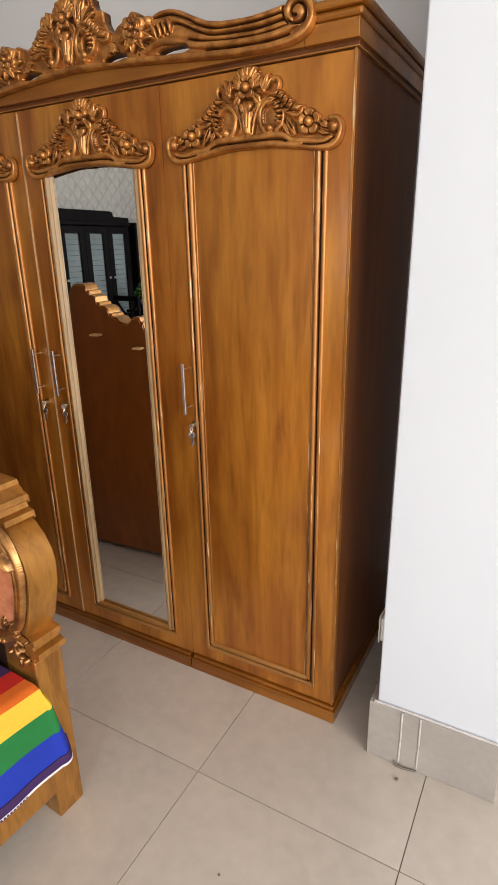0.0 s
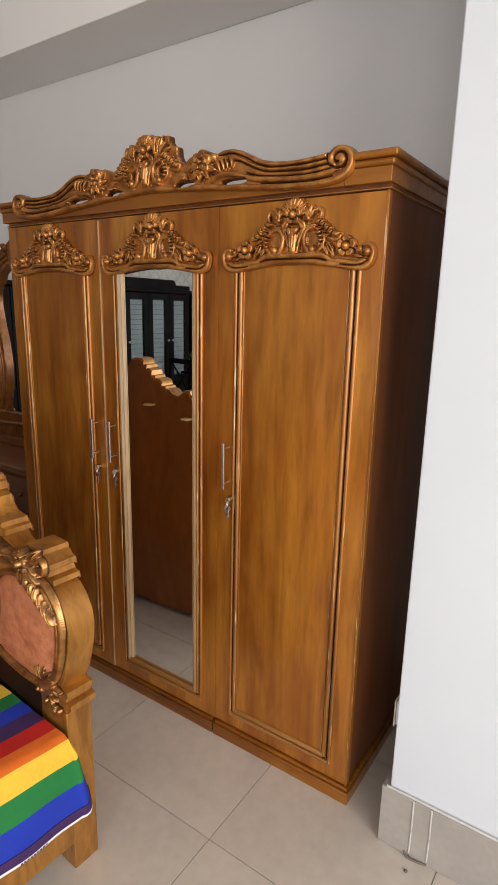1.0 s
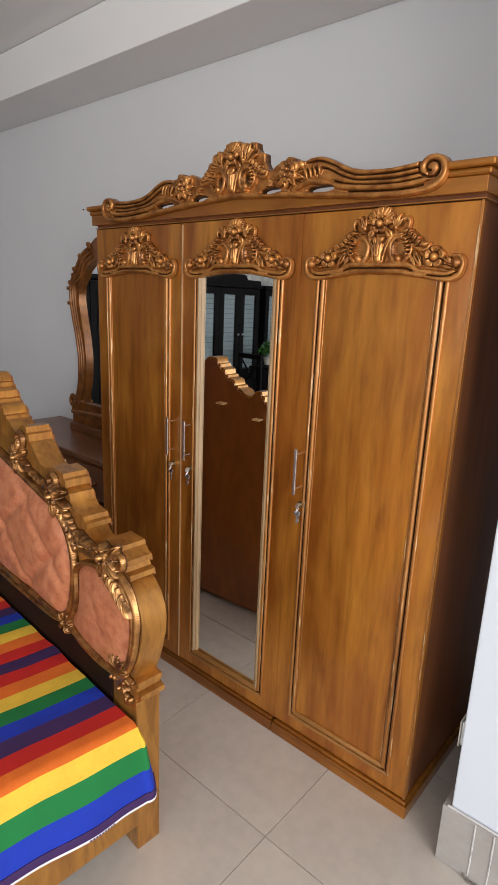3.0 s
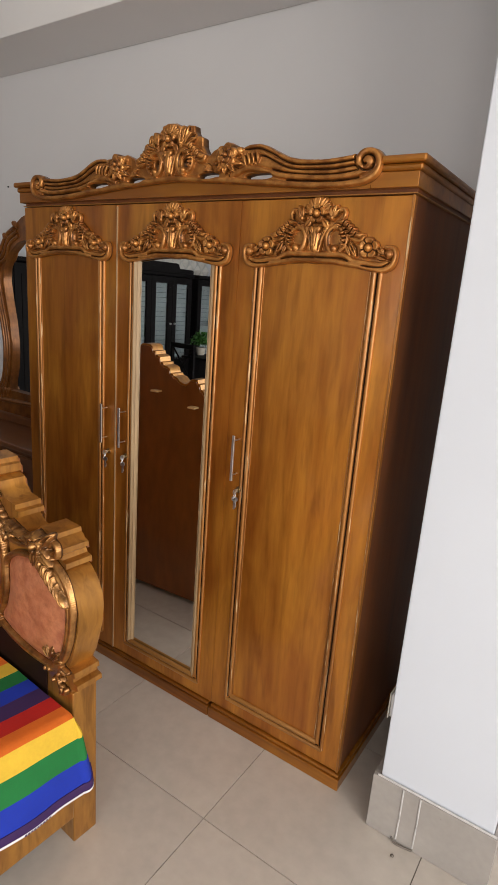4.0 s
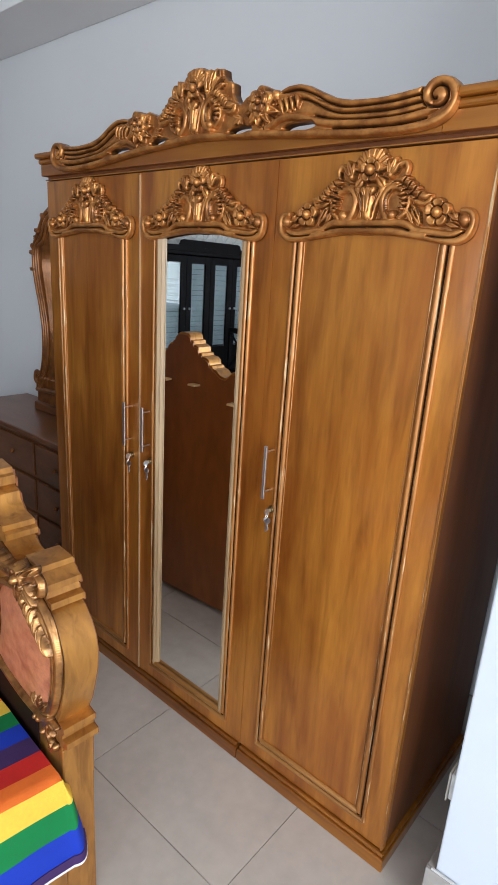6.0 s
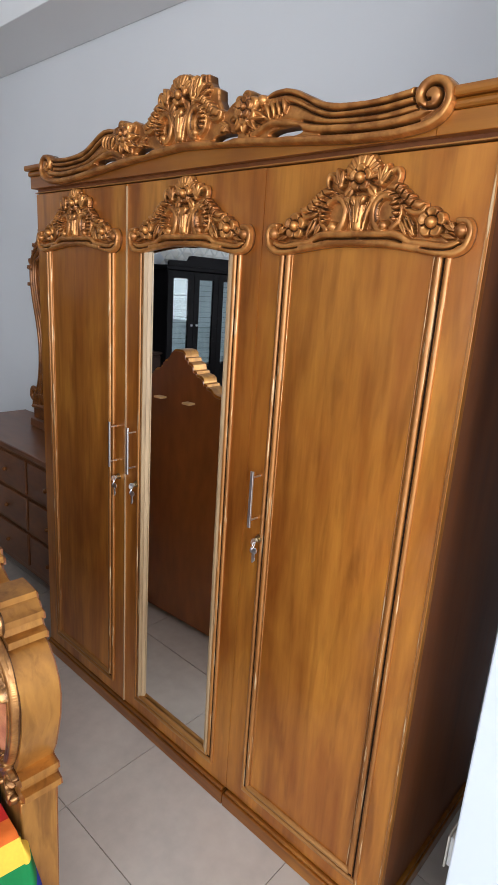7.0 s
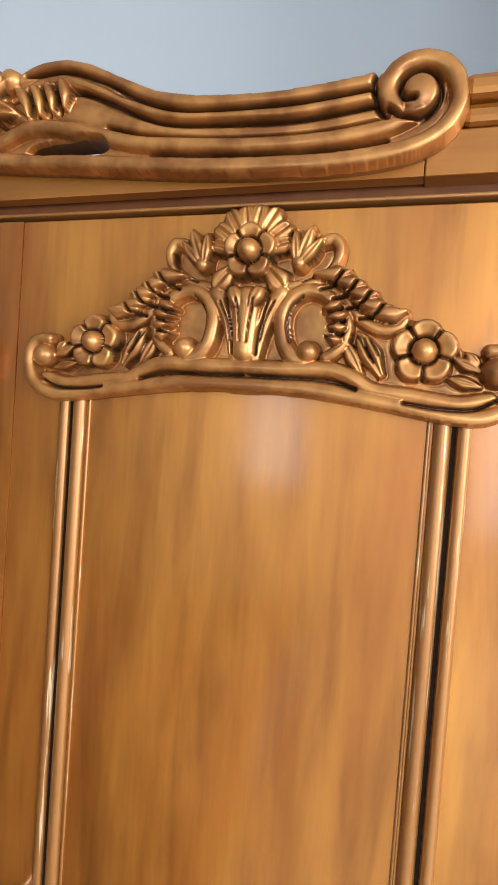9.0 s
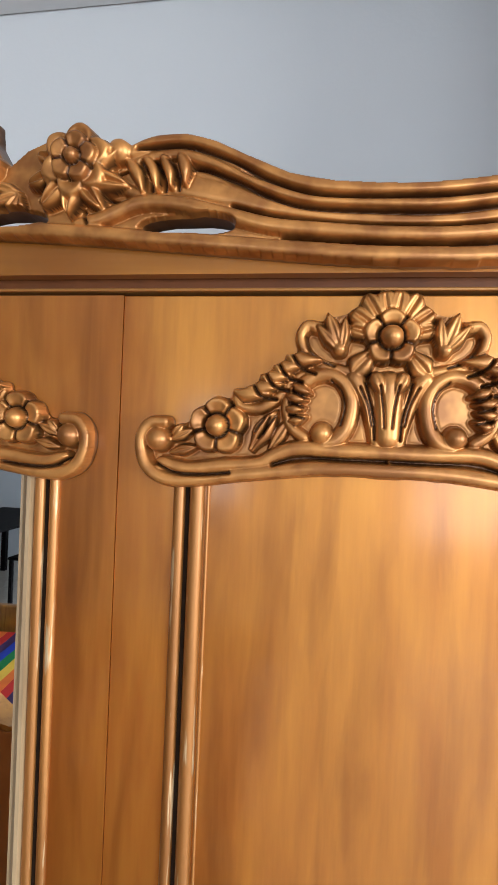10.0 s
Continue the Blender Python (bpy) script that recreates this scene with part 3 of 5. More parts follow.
def vase_of_flowers(R):
    """Fluted vase with a rose in a shell, tulips, two rings and ropes of leaves."""
    for s in (1, -1):
        A = (lambda a: a) if s > 0 else (lambda a: 180 - a)
        R.petal(s * 0.0000, 0.1376, A(98), 0.0492, 0.022, 0.01, 0.004, 0.78, crease=.35, sharp=.25)
        R.petal(s * 0.0000, 0.1376, A(78), 0.0489, 0.022, 0.01, 0.004, 0.78, crease=.35, sharp=.25)
        R.petal(s * 0.0000, 0.1376, A(60), 0.0516, 0.022, 0.01, 0.004, 0.78, crease=.35, sharp=.25)
        R.petal(s * 0.0000, 0.1376, A(36), 0.0483, 0.022, 0.01, 0.004, 0.78, crease=.35, sharp=.25)
        R.petal(s * 0.0000, 0.1376, A(16), 0.0427, 0.02, 0.01, 0.004, 0.78, crease=.35, sharp=.25)
        R.petal(s * 0.0127, 0.1295, A(-48), 0.0359, 0.026, 0.01, 0.004, 0.7, crease=.3, sharp=.8)
        R.stroke(sides([(0.0311, 0.1054), (0.0467, 0.1083), (0.0639, 0.1124), (0.0791, 0.1228), (0.0852, 0.1393), (0.0794, 0.1504), (0.0702, 0.1496)], s), .0050, .0068, .005)
        R.groove(sides([(0.0524, 0.1117), (0.0668, 0.1175), (0.0765, 0.1276), (0.0794, 0.1392)], s), .0012, .004)
        R.petal(s * 0.0456, 0.1224, A(49), 0.0388, 0.014, 0.011, 0.0065, 0.5, sharp=.9, crease=.15)
        R.petal(s * 0.0456, 0.1224, A(94), 0.0373, 0.014, 0.011, 0.0065, 0.5, sharp=.9, crease=.15)
        R.petal(s * 0.0456, 0.1224, A(70), 0.0463, 0.017, 0.011, 0.0065, 0.5, sharp=.9, crease=.15)
        R.dome(s * 0.0479, 0.1275, .0075, .009)
        R.stroke(sides([(0.1459, 0.0835), (0.1418, 0.0717), (0.1233, 0.0695), (0.1049, 0.0808), (0.0913, 0.0976), (0.0725, 0.1056), (0.0524, 0.1055), (0.0367, 0.1017)], s), .0062, .0052, .004)
        R.petal(s * 0.1480, 0.0852, A(-162), 0.0382, 0.0185, 0.0125, 0.0062, 0.35, crease=.05, sharp=.8, bend=-0.28 * s)
        R.petal(s * 0.1362, 0.0888, A(-171), 0.0382, 0.0185, 0.0125, 0.0066, 0.35, crease=.05, sharp=.8, bend=-0.28 * s)
        R.petal(s * 0.1245, 0.1000, A(-168), 0.0339, 0.0185, 0.0125, 0.007, 0.35, crease=.05, sharp=.8, bend=-0.28 * s)
        R.petal(s * 0.1119, 0.1092, A(-169), 0.0313, 0.0185, 0.0125, 0.0074, 0.35, crease=.05, sharp=.8, bend=-0.28 * s)
        R.petal(s * 0.0997, 0.1202, A(-159), 0.0383, 0.0185, 0.0125, 0.0078, 0.35, crease=.05, sharp=.8, bend=-0.28 * s)
        R.stroke(sides([(0.0789, 0.0958), (0.0696, 0.1015), (0.0567, 0.1032), (0.0439, 0.0969), (0.0359, 0.0834), (0.0348, 0.0694), (0.0387, 0.0524), (0.0479, 0.0409), (0.0582, 0.0378)], s), .0070, .0085, .0062)
        R.groove(sides([(0.0539, 0.0975), (0.0439, 0.0876), (0.0404, 0.0721), (0.0439, 0.0551)], s), .0011, .004)
        R.stroke(sides([(0.0780, 0.0965), (0.0890, 0.0890), (0.0955, 0.0760), (0.0950, 0.0620), (0.0890, 0.0500), (0.0780, 0.0420)], s), .0050, .0058, .0058)
        R.petal(s * 0.0900, 0.0930, A(-138), 0.0200, 0.0125, 0.0120, 0.0070, 0.4, crease=.05, sharp=.8, bend=-.3 * s)
        R.petal(s * 0.0958, 0.0822, A(-152), 0.0200, 0.0125, 0.0120, 0.0070, 0.4, crease=.05, sharp=.6, bend=-.3 * s)
        R.petal(s * 0.0965, 0.0700, A(-165), 0.0190, 0.0125, 0.0120, 0.0070, 0.4, crease=.05, sharp=.6, bend=-.3 * s)
        R.petal(s * 0.0930, 0.0580, A(-178), 0.0180, 0.0125, 0.0120, 0.0070, 0.4, crease=.05, sharp=.8, bend=-.3 * s)
        for a, b in (((0.0905, 0.0868), (0.0780, 0.0795)), ((0.0935, 0.0755), (0.0795, 0.0705)), ((0.0925, 0.0635), (0.0785, 0.0600))):
            R.groove(sides([a, b], s), .0011, .006)
        for k in range(4):
            R.groove(sides([(0.0925 + 0.0122 * k, 0.1225 - 0.0098 * k), (0.0840 + 0.0122 * k, 0.1100 - 0.0098 * k), (0.0700 + 0.0122 * k, 0.1035 - 0.0085 * k)], s), .0012, .007)
        R.dome(s * 0.0616, 0.0469, .0108, .0070)
    for s in (1, -1):
        R.stroke(sides([(.0085, .038), (.0125, .058), (.0200, .081), (.0320, .100)], s), .0078, .0092, .0050)
        R.groove(sides([(.0150, .056), (.0190, .075), (.0270, .092)], s), .0008, .004)
    R.stroke([(0, .0460), (0, .0620), (0, .0800), (0, .0930)], .0120, .0150, .0070, .75)
    for s in (1, -1):
        R.petal(s * .0040, .0820, 90 - 24 * s, .0270, .0170, .0130, .0080, .6, crease=.1)
        R.groove(sides([(.0036, .0540), (.0050, .0720), (.0085, .0930)], s), .0008, .004)
        R.groove(sides([(.0118, .0430), (.0132, .0620), (.0175, .0800), (.0215, .0960)], s), .0010, .007)
    R.flower(0, .139, .0275, .0105, 5, 90, .40)


def door_carving():
    """Crest carving over a door panel: shell, flowers, scrolls and leaves."""
    R = Relief(-.262, .262, -.022, .196, .001)
    half = [(0, 0.18), (0.02, 0.18), (0.0254, 0.1787), (0.0382, 0.1651), (0.0582, 0.1601), (0.0783, 0.1506), (0.0869, 0.1364), (0.0869, 0.122), (0.1102, 0.1049), (0.1424, 0.0829), (0.1661, 0.0753), (0.1869, 0.0646), (0.2019, 0.0462), (0.2291, 0.0517), (0.2428, 0.036), (0.2382, 0.0084), (0.217, -0.0061), (0.1869, -0.0053), (0.1277, 0.0044), (0.0582, 0.0117), (0, 0.008)]
    inside = R.ground(both(half), .0012)
    over = Raised(R, 0, .004)
    vase_of_flowers(over)
    for s in (1, -1):
        A = (lambda a: a) if s > 0 else (lambda a: 180 - a)
        over.flower(s * 0.1646, 0.0506, .0300, .0055, 5, 90, .36)
        over.petal(s * 0.1301, 0.0266, A(121), 0.0485, 0.021, 0.009, 0.0045, 0.5, sharp=.6, crease=.35)
        over.petal(s * 0.1125, 0.0271, A(121), 0.0389, 0.015, 0.006, 0.003, 0.5, sharp=.5)
        over.petal(s * 0.2140, 0.0337, A(155), 0.0300, 0.0125, 0.008, 0.003, 0.5, sharp=1)
        over.petal(s * 0.2140, 0.0215, A(167), 0.0323, 0.0125, 0.008, 0.003, 0.5, sharp=1)
        over.petal(s * 0.2110, 0.0399, A(138), 0.0184, 0.0125, 0.008, 0.003, 0.5, sharp=1)
    for s in (1, -1):
        over.stroke(sides([(0.0, 0.0304), (0.041, 0.0304), (0.0812, 0.0315), (0.1043, 0.0245), (0.1219, 0.0145), (0.1572, 0.0109), (0.1929, 0.0065), (0.22, 0.0109)], s), .0080, .0070, .007)
        over.stroke(sides([(0.0, 0.0138), (0.0582, 0.0128), (0.1277, 0.0044), (0.1869, -0.0047), (0.217, -0.0049), (0.237, 0.0084), (0.2431, 0.0329), (0.2339, 0.0501), (0.2182, 0.0525)], s), .0088, .0074, .008)
        over.groove(sides([(0.0, 0.0221), (0.041, 0.0219), (0.0812, 0.0217), (0.1073, 0.0145)], s), .0016, .010)
        over.groove(sides([(0.150, 0.0045), (0.178, 0.0012), (0.206, 0.0018), (0.226, 0.0110)], s), .0014, .008)
        for a, b in (((0.122, 0.040), (0.106, 0.062)), ((0.118, 0.044), (0.112, 0.060)), ((0.126, 0.046), (0.117, 0.060))):
            over.groove(sides([a, b], s), .0009, .004)
        over.dome(s * 0.2245, 0.0349, .0132, .0055)
    return R


# leaf tips of the crest's middle, from the lower left over the rose to the right, where a tulip stands taller
CREST_TIPS = [(-.128, .138), (-.121, .160), (-.110, .166), (-.100, .160), (-.090, .174), (-.080, .196), (-.068, .188), (-.054, .184), (-.044, .190), (-.034, .203), (-.020, .208), (-.010, .216), (.004, .214), (.016, .216), (.030, .207), (.042, .202), (.052, .190), (.062, .196), (.078, .204), (.092, .202), (.095, .184), (.104, .172), (.118, .170), (.128, .164), (.130, .140)]


def crest():
    """The pierced crest over the cornice, with a shell and flowers in the middle and a scroll at each end."""
    R = Relief(-.74, .74, -.012, .225, .001)
    half = [(.142, .120), (.155, .110), (.175, .126), (.205, .138), (.235, .130), (.262, .120), (.285, .124), (.313, .131), (.343, .132), (.372, .124), (.406, .108), (.445, .091), (.487, .082), (.536, .078), (.586, .078), (.64, .082), (.665, .091), (.69, .098), (.712, .092), (.727, .076), (.730, .056), (.720, .034), (.700, .018), (.64, .004), (.55, .002), (.45, .010), (.30, .024), (.15, .036), (0, .042)]
    R.ground(CREST_TIPS + half + [(-u, v) for u, v in half[::-1] if u], .0105)
    w = .0125
    for s in (1, -1):
        A = (lambda a: a) if s > 0 else (lambda a: 180 - a)
        # smooth board of the arm, then the ropes over it and the dark cuts between them
        R.stroke(sides([(.335, .084), (.38, .074), (.43, .062), (.50, .053), (.58, .048), (.65, .050)], s), .016, .0085, w - .008, .55)
        R.stroke(sides([(.290, .114), (.313, .122), (.343, .123), (.372, .115), (.406, .099), (.445, .082), (.487, .074), (.536, .0705), (.586, .0705), (.652, .076)], s), .0075, .0078, w + .002)
        R.stroke(sides([(.292, .104), (.318, .110), (.344, .110), (.380, .096), (.415, .079), (.465, .064), (.54, .0585), (.59, .058), (.655, .064)], s), .0058, .0062, w + .001)
        R.stroke(sides([(.236, .044), (.262, .052), (.300, .065), (.339, .063), (.381, .053), (.43, .0405), (.486, .035), (.539, .031), (.605, .030), (.660, .036), (.690, .048)], s), .0078, .0070, w + .002)
        for line in ([(.296, .1165), (.344, .1175), (.386, .1035), (.427, .0825), (.465, .0695), (.502, .0655), (.544, .0642), (.587, .0642), (.649, .069)],
                     [(.345, .100), (.366, .096), (.395, .0835), (.428, .068), (.466, .0575), (.538, .0525), (.588, .0515), (.652, .0575)],
                     [(.39, .061), (.425, .0525), (.470, .0455), (.530, .0402), (.600, .0392), (.656, .0450)],
                     [(.44, .0285), (.50, .0250), (.55, .0215), (.61, .0212), (.664, .0265)]):
            R.groove(sides(line, s), .0016, .010)
        for k in range(4):
            R.petal(s * (.302 + .014 * k), .074 + .002 * k, A(98 - 6 * k), .036 - .002 * k, .015, .012, w + .001, .6, crease=.05, bend=.35 * s)
        for k in range(3):
            R.groove(sides([(.309 + .014 * k, .078), (.308 + .014 * k, .092), (.300 + .014 * k, .104)], s), .0012, .007)
        # leaves and blossom on the shoulder
        for a, l in ((20, .050), (338, .056), (300, .046), (215, .052), (185, .056), (250, .044), (150, .050), (118, .040), (62, .040)):
            R.petal(s * .236, .094, A(a), l, .024, .018, w + .002, .55, crease=.4, sharp=.7, bend=.12)
        for a in (0, 40, 92, 168, 200, 275, 320):
            R.groove([(s * .236 + .034 * math.cos(radians(A(a))), .094 + .034 * math.sin(radians(A(a)))), (s * .236 + .050 * math.cos(radians(A(a + 6))), .094 + .050 * math.sin(radians(A(a + 6))))], .0012, .008)
        for k in range(6):
            R.petal(s * .236, .103, A(20 + 60 * k), .038, .030, .016, w + .010, .62, True)
        R.flower(s * .236, .104, .025, w + .020, 5, 80, .30)
        for a, l in ((200, .034), (235, .032), (165, .034), (265, .028)):
            R.petal(s * .172, .078, A(a), l, .015, .011, w, .5, sharp=.8, crease=.3)
        R.stroke(sides([(.262, .122), (.264, .100), (.280, .082), (.305, .070)], s), .0062, .0058, w)
        R.dome(s * .277, .115, .0130, w + .002)
    vase_of_flowers(Raised(R, .027, w + .001))
    for a, l, wd in ((62, .074, .026), (84, .070, .020), (44, .066, .020), (24, .070, .018)):
        R.petal(.046, .136, a, l, wd, .015, w + .003, .55, crease=.35, sharp=.5)
    for a, l in ((128, .066), (108, .066), (150, .060), (170, .064)):
        R.petal(-.042, .132, a, l, .021, .014, w + .002, .55, crease=.35, sharp=.7)
    for a, b in (((.062, .150), (.074, .196)), ((.070, .146), (.096, .176)), ((.052, .156), (.056, .188)), ((-.058, .150), (-.074, .186)), ((-.062, .142), (-.104, .158))):
        R.groove([a, b], .0014, .008)
    for s in (1, -1):
        R.stroke(sides([(0, .050), (.10, .045), (.20, .039), (.262, .034), (.39, .0225), (.506, .0125), (.59, .0095), (.638, .0105), (.682, .0165), (.708, .029), (.7205, .048), (.7195, .066), (.709, .082), (.691, .0895), (.674, .086), (.664, .075), (.662, .062), (.669, .050)], s), .0092, .0082, w + .004)
        R.dome(s * .6880, .0640, .0230, w - .004, .62)
        R.groove(sides([(.664, .050), (.676, .0435), (.690, .043), (.7015, .050), (.706, .062), (.701, .074), (.689, .0795), (.6775, .075), (.673, .066), (.677, .058), (.6845, .057)], s), .0019, .013)
        R.groove(sides([(.655, .086), (.651, .072), (.655, .056), (.664, .044)], s), .0018, .012)
        R.cut(s * .060, .0960, .0115, .0140)
        R.cut(s * .157, .0535, .040, .0085)
        R.cut(s * .345, .0440, .048, .0080)
    return R


def handle_parts(door, x):
    bm = bmesh.new()
    box(bm, x - .005, x + .005, -.036, -.030, .988, 1.146, .0012)
    h = part("handle", bm, STEEL, door, "slim brushed steel bar handle")
    for z in (1.128, 1.008):
        rod = bmesh.new()
        bmesh.ops.create_cone(rod, cap_ends=True, segments=10, radius1=.0028, radius2=.0028, depth=.030, matrix=Matrix.Translation((x, -.0155, z)) @ Matrix.Rotation(radians(90), 4, "X"))
        part("handle_post", rod, STEEL, door)
    lk = bmesh.new()
    bmesh.ops.create_cone(lk, cap_ends=True, segments=18, radius1=.0115, radius2=.0105, depth=.008, matrix=Matrix.Translation((x + .014, -.004, .952)) @ Matrix.Rotation(radians(90), 4, "X"))
    bmesh.ops.create_cone(lk, cap_ends=True, segments=14, radius1=.007, radius2=.0065, depth=.012, matrix=Matrix.Translation((x + .014, -.009, .952)) @ Matrix.Rotation(radians(90), 4, "X"))
    part("lock", lk, BRASS, door, "round dull brass lock", True)
    key = bmesh.new()
    box(key, x + .0128, x + .0152, -.020, -.012, .947, .957, .0006)
    bmesh.ops.create_cone(key, cap_ends=True, segments=16, radius1=.010, radius2=.010, depth=.0022, matrix=Matrix.Translation((x + .014, -.026, .950)) @ Matrix.Rotation(radians(90), 4, "Y"))
    ring = [(x + .014 + .004 * math.sin(a), -.026 + .006 * math.cos(a), .936 + .010 * math.sin(a + 1.2)) for a in (2 * math.pi * k / 10 for k in range(11))]
    tube(key, ring, .0009, 6)
    for dx, low, lean in ((.009, .884, .002), (.017, .892, -.002)):
        bmesh.ops.create_cone(key, cap_ends=True, segments=14, radius1=.0085, radius2=.0085, depth=.002, matrix=Matrix.Translation((x + dx, -.022, .922)) @ Matrix.Rotation(radians(80), 4, "X"))
        box(key, x + dx - .0026, x + dx + .0026, -.023 + lean, -.021 + lean, low, .916, .0005)
        box(key, x + dx + .0026, x + dx + .0050, -.0228 + lean, -.0212 + lean, low + .003, low + .012, .0003)
    part("key", key, STEEL, door, "small keys hanging in the lock")


def wardrobe():
    w = thing("wardrobe", "three-door golden brown lacquered wardrobe with carved crest and mirror door", "wardrobe")
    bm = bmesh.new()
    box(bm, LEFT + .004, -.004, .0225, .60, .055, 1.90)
    part("body", bm, SHADED_LACQUER, w, "brown lacquered carcass, colour darkened for shade")
    for x0, x1 in ((LEFT - .012, -DOOR - .003), (-DOOR + .001, .012)):
        b = bmesh.new()
        box(b, x0, x1, -.016, .60, 0, .044, .003)
        box(b, x0 + .005, x1 - .005, -.010, .598, .0445, .057, .004)
        part("plinth", b, LACQUER_LONG, w, "low moulded plinth")
    part("cornice_moulding", box(bmesh.new(), LEFT - .006, .006, -.0070, .60, 1.8805, 1.8838, .0014), MOULD_LOW, w, "thin gilt bead under the cornice")
    # the overhang's shade is put into the cove's dark colour
    part("cove", box(bmesh.new(), LEFT - .003, .003, .0030, .60, 1.8842, 1.9300, .001), SHADED_LACQUER, w, "cove under the frieze board, darkened for shade")
    for end, x0, x1 in ((1, CENTRES[1] + .697, 0), (-1, LEFT, CENTRES[1] - .697)):
        for over, front, back, z0, z1, bev, nm in ((.010, .0205, .60, 1.8935, 1.9315, .0015, "frieze_block"), (.018, .0275, .602, 1.9317, 1.9490, .006, "cornice_moulding"), (.028, .0370, .606, 1.9493, 1.9680, .006, "cornice_moulding")):
            gap = .027 if nm == "cornice_moulding" else 0
            part(nm, box(bmesh.new(), x0 + (gap if end > 0 else -over), x1 + (over if end > 0 else -gap), -front, back, z0, z1, bev), LACQUER_LONG, w, "" if nm == "frieze_block" else "stepped golden brown moulding")
    b = bmesh.new()
    arch = [(0, .056), (.1, .050), (.2, .044), (.3, .036), (.4, .028), (.5, .021), (.6, .018), (.6965, .018), (.6965, -.0005), (.35, -.0005), (0, -.0005)]
    plate(b, both(arch), 0, .016)
    stand(b, CENTRES[1], -.0045, 1.894)
    part("arched_board", b, LACQUER_LONG, w, "plain board that arches under the crest")
    relief_part("crest", crest(), GILT, w, "pierced bronze gilt crest with shell, flowers and end scrolls", (CENTRES[1], -.0190, 1.894), back=-.020, deep=1.0, floor=.0105, soften=3, crisp=3)
    b = bmesh.new()
    tube(b, [(-.0035, -.0005, .06), (-.0035, -.0005, 1.8785)], .0035, 6, smooth=False)
    part("edge_bead", b, MOULD, w, "thin gilt bead on the corner")
    carved, c = door_carving(), None
    for i, xc in enumerate(CENTRES):
        x0, x1 = xc - DOOR / 2 + .0004, xc + DOOR / 2 - .0004
        front = (-.0, -.001, -.004)[i]
        b = bmesh.new()
        if i == 1:
            for q in ((x0, xc - .170, .060, 1.8775), (xc + .170, x1, .060, 1.8775), (xc - .170, xc + .170, .060, .125), (xc - .170, xc + .170, 1.715, 1.8775)):
                box(b, q[0], q[1], front, .020, q[2], q[3])
        else:
            box(b, x0, x1, front, .020, .060, 1.8775, .0012)
        d = part("door", b, LACQUER, w, ("golden lacquered door with a plain panel", "lacquered door with a tall mirror", "golden lacquered door with a plain panel")[i])
        c = relief_part("carving", carved, GILT, d, "gilt carving of shell, flowers and scrolls", (xc, front - .0005, 1.695), deep=1.12, crisp=5) if i == 0 else new("carving", c.data)
        if i:
            c.parent, c["label"] = d, "gilt carving of shell, flowers and scrolls"
            c.location = (xc - CENTRES[0], front, 0)
        for s in (1, -1):
            for k, r in (((.1735, .0018), (.1848, .0078), (.2035, .0063)) if i != 1 else ((.1870, .0062), (.2035, .0056))):
                m = bmesh.new()
                low = .135 if k < .19 else .1135
                low += .0135 if k < .171 and i != 1 else 0
                tube(m, [(s * k, low, .001), (s * k, 1.69, .001)], r, 10, .9, smooth=False)
                stand(m, xc, front, 0)
                part("bead", m, MOULD, d, "", True)
        for k, r in ((.135, .0095), (.1135, .0075)):
            m = bmesh.new()
            tube(m, [(-.1815 - (.135 - k), k, .001), (.1815 + (.135 - k), k, .001)], r, 10, .9, smooth=False)
            stand(m, xc, front, 0)
            part("bead", m, MOULD_LOW, d, "", True)
        # flat black strips paint in the groove's glaze and shade
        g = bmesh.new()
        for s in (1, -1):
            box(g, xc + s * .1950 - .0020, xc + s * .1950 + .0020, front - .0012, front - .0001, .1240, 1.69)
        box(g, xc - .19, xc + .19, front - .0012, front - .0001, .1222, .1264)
        part("groove", g, BLACK_STRIP, d, "flat black strip for the groove's glaze and shade")
        if i == 2:
            # added pale strip for the light that the door edge catches
            part("edge_strip", box(bmesh.new(), x1 - .0012, x1 + .0010, front - .003, .018, .061, 1.871), LIT_GILT, d, "pale strip painting the light on the door edge")
        if i == 1:
            for s in (1, -1):
                m = bmesh.new()
                profile = [(.1600, -.0065), (.1655, .0035), (.1680, .0028), (.1760, .0100), (.1800, .0095), (.1820, .0), (.1700, -.0065)]
                a, c0 = [[m.verts.new((s * k, z, w)) for k, w in profile] for z in (.135, 1.69)]
                for n in range(len(profile)):
                    q = (n + 1) % len(profile)
                    m.faces.new((a[n], a[q], c0[q], c0[n]))
                m.faces.new(a[::-1])
                m.faces.new(c0)
                part("sloped_bead", stand(m, xc, front, 0), LIT_GILT, d, "gilt sloping edge of the mirror, paled for window light")
            part("mirror", box(bmesh.new(), xc - .1690, xc + .1690, .006, .011, .1262, 1.7148), MIRROR, d, "tall clear mirror glass")
        handle_parts(d, (xc - .224, xc - .224, xc + .222)[i])
    return w


wardrobe()

# ---- bed ----
BED = pose(-0.50, -0.585, 0, 0, 0, -3.5)
BW = 0.96  # half width; the near post stands at local x = 0, the far one at -2 * BW
bed = thing("bed", "carved gilt brown double bed with terracotta leather headboard", "bed", "", BED)
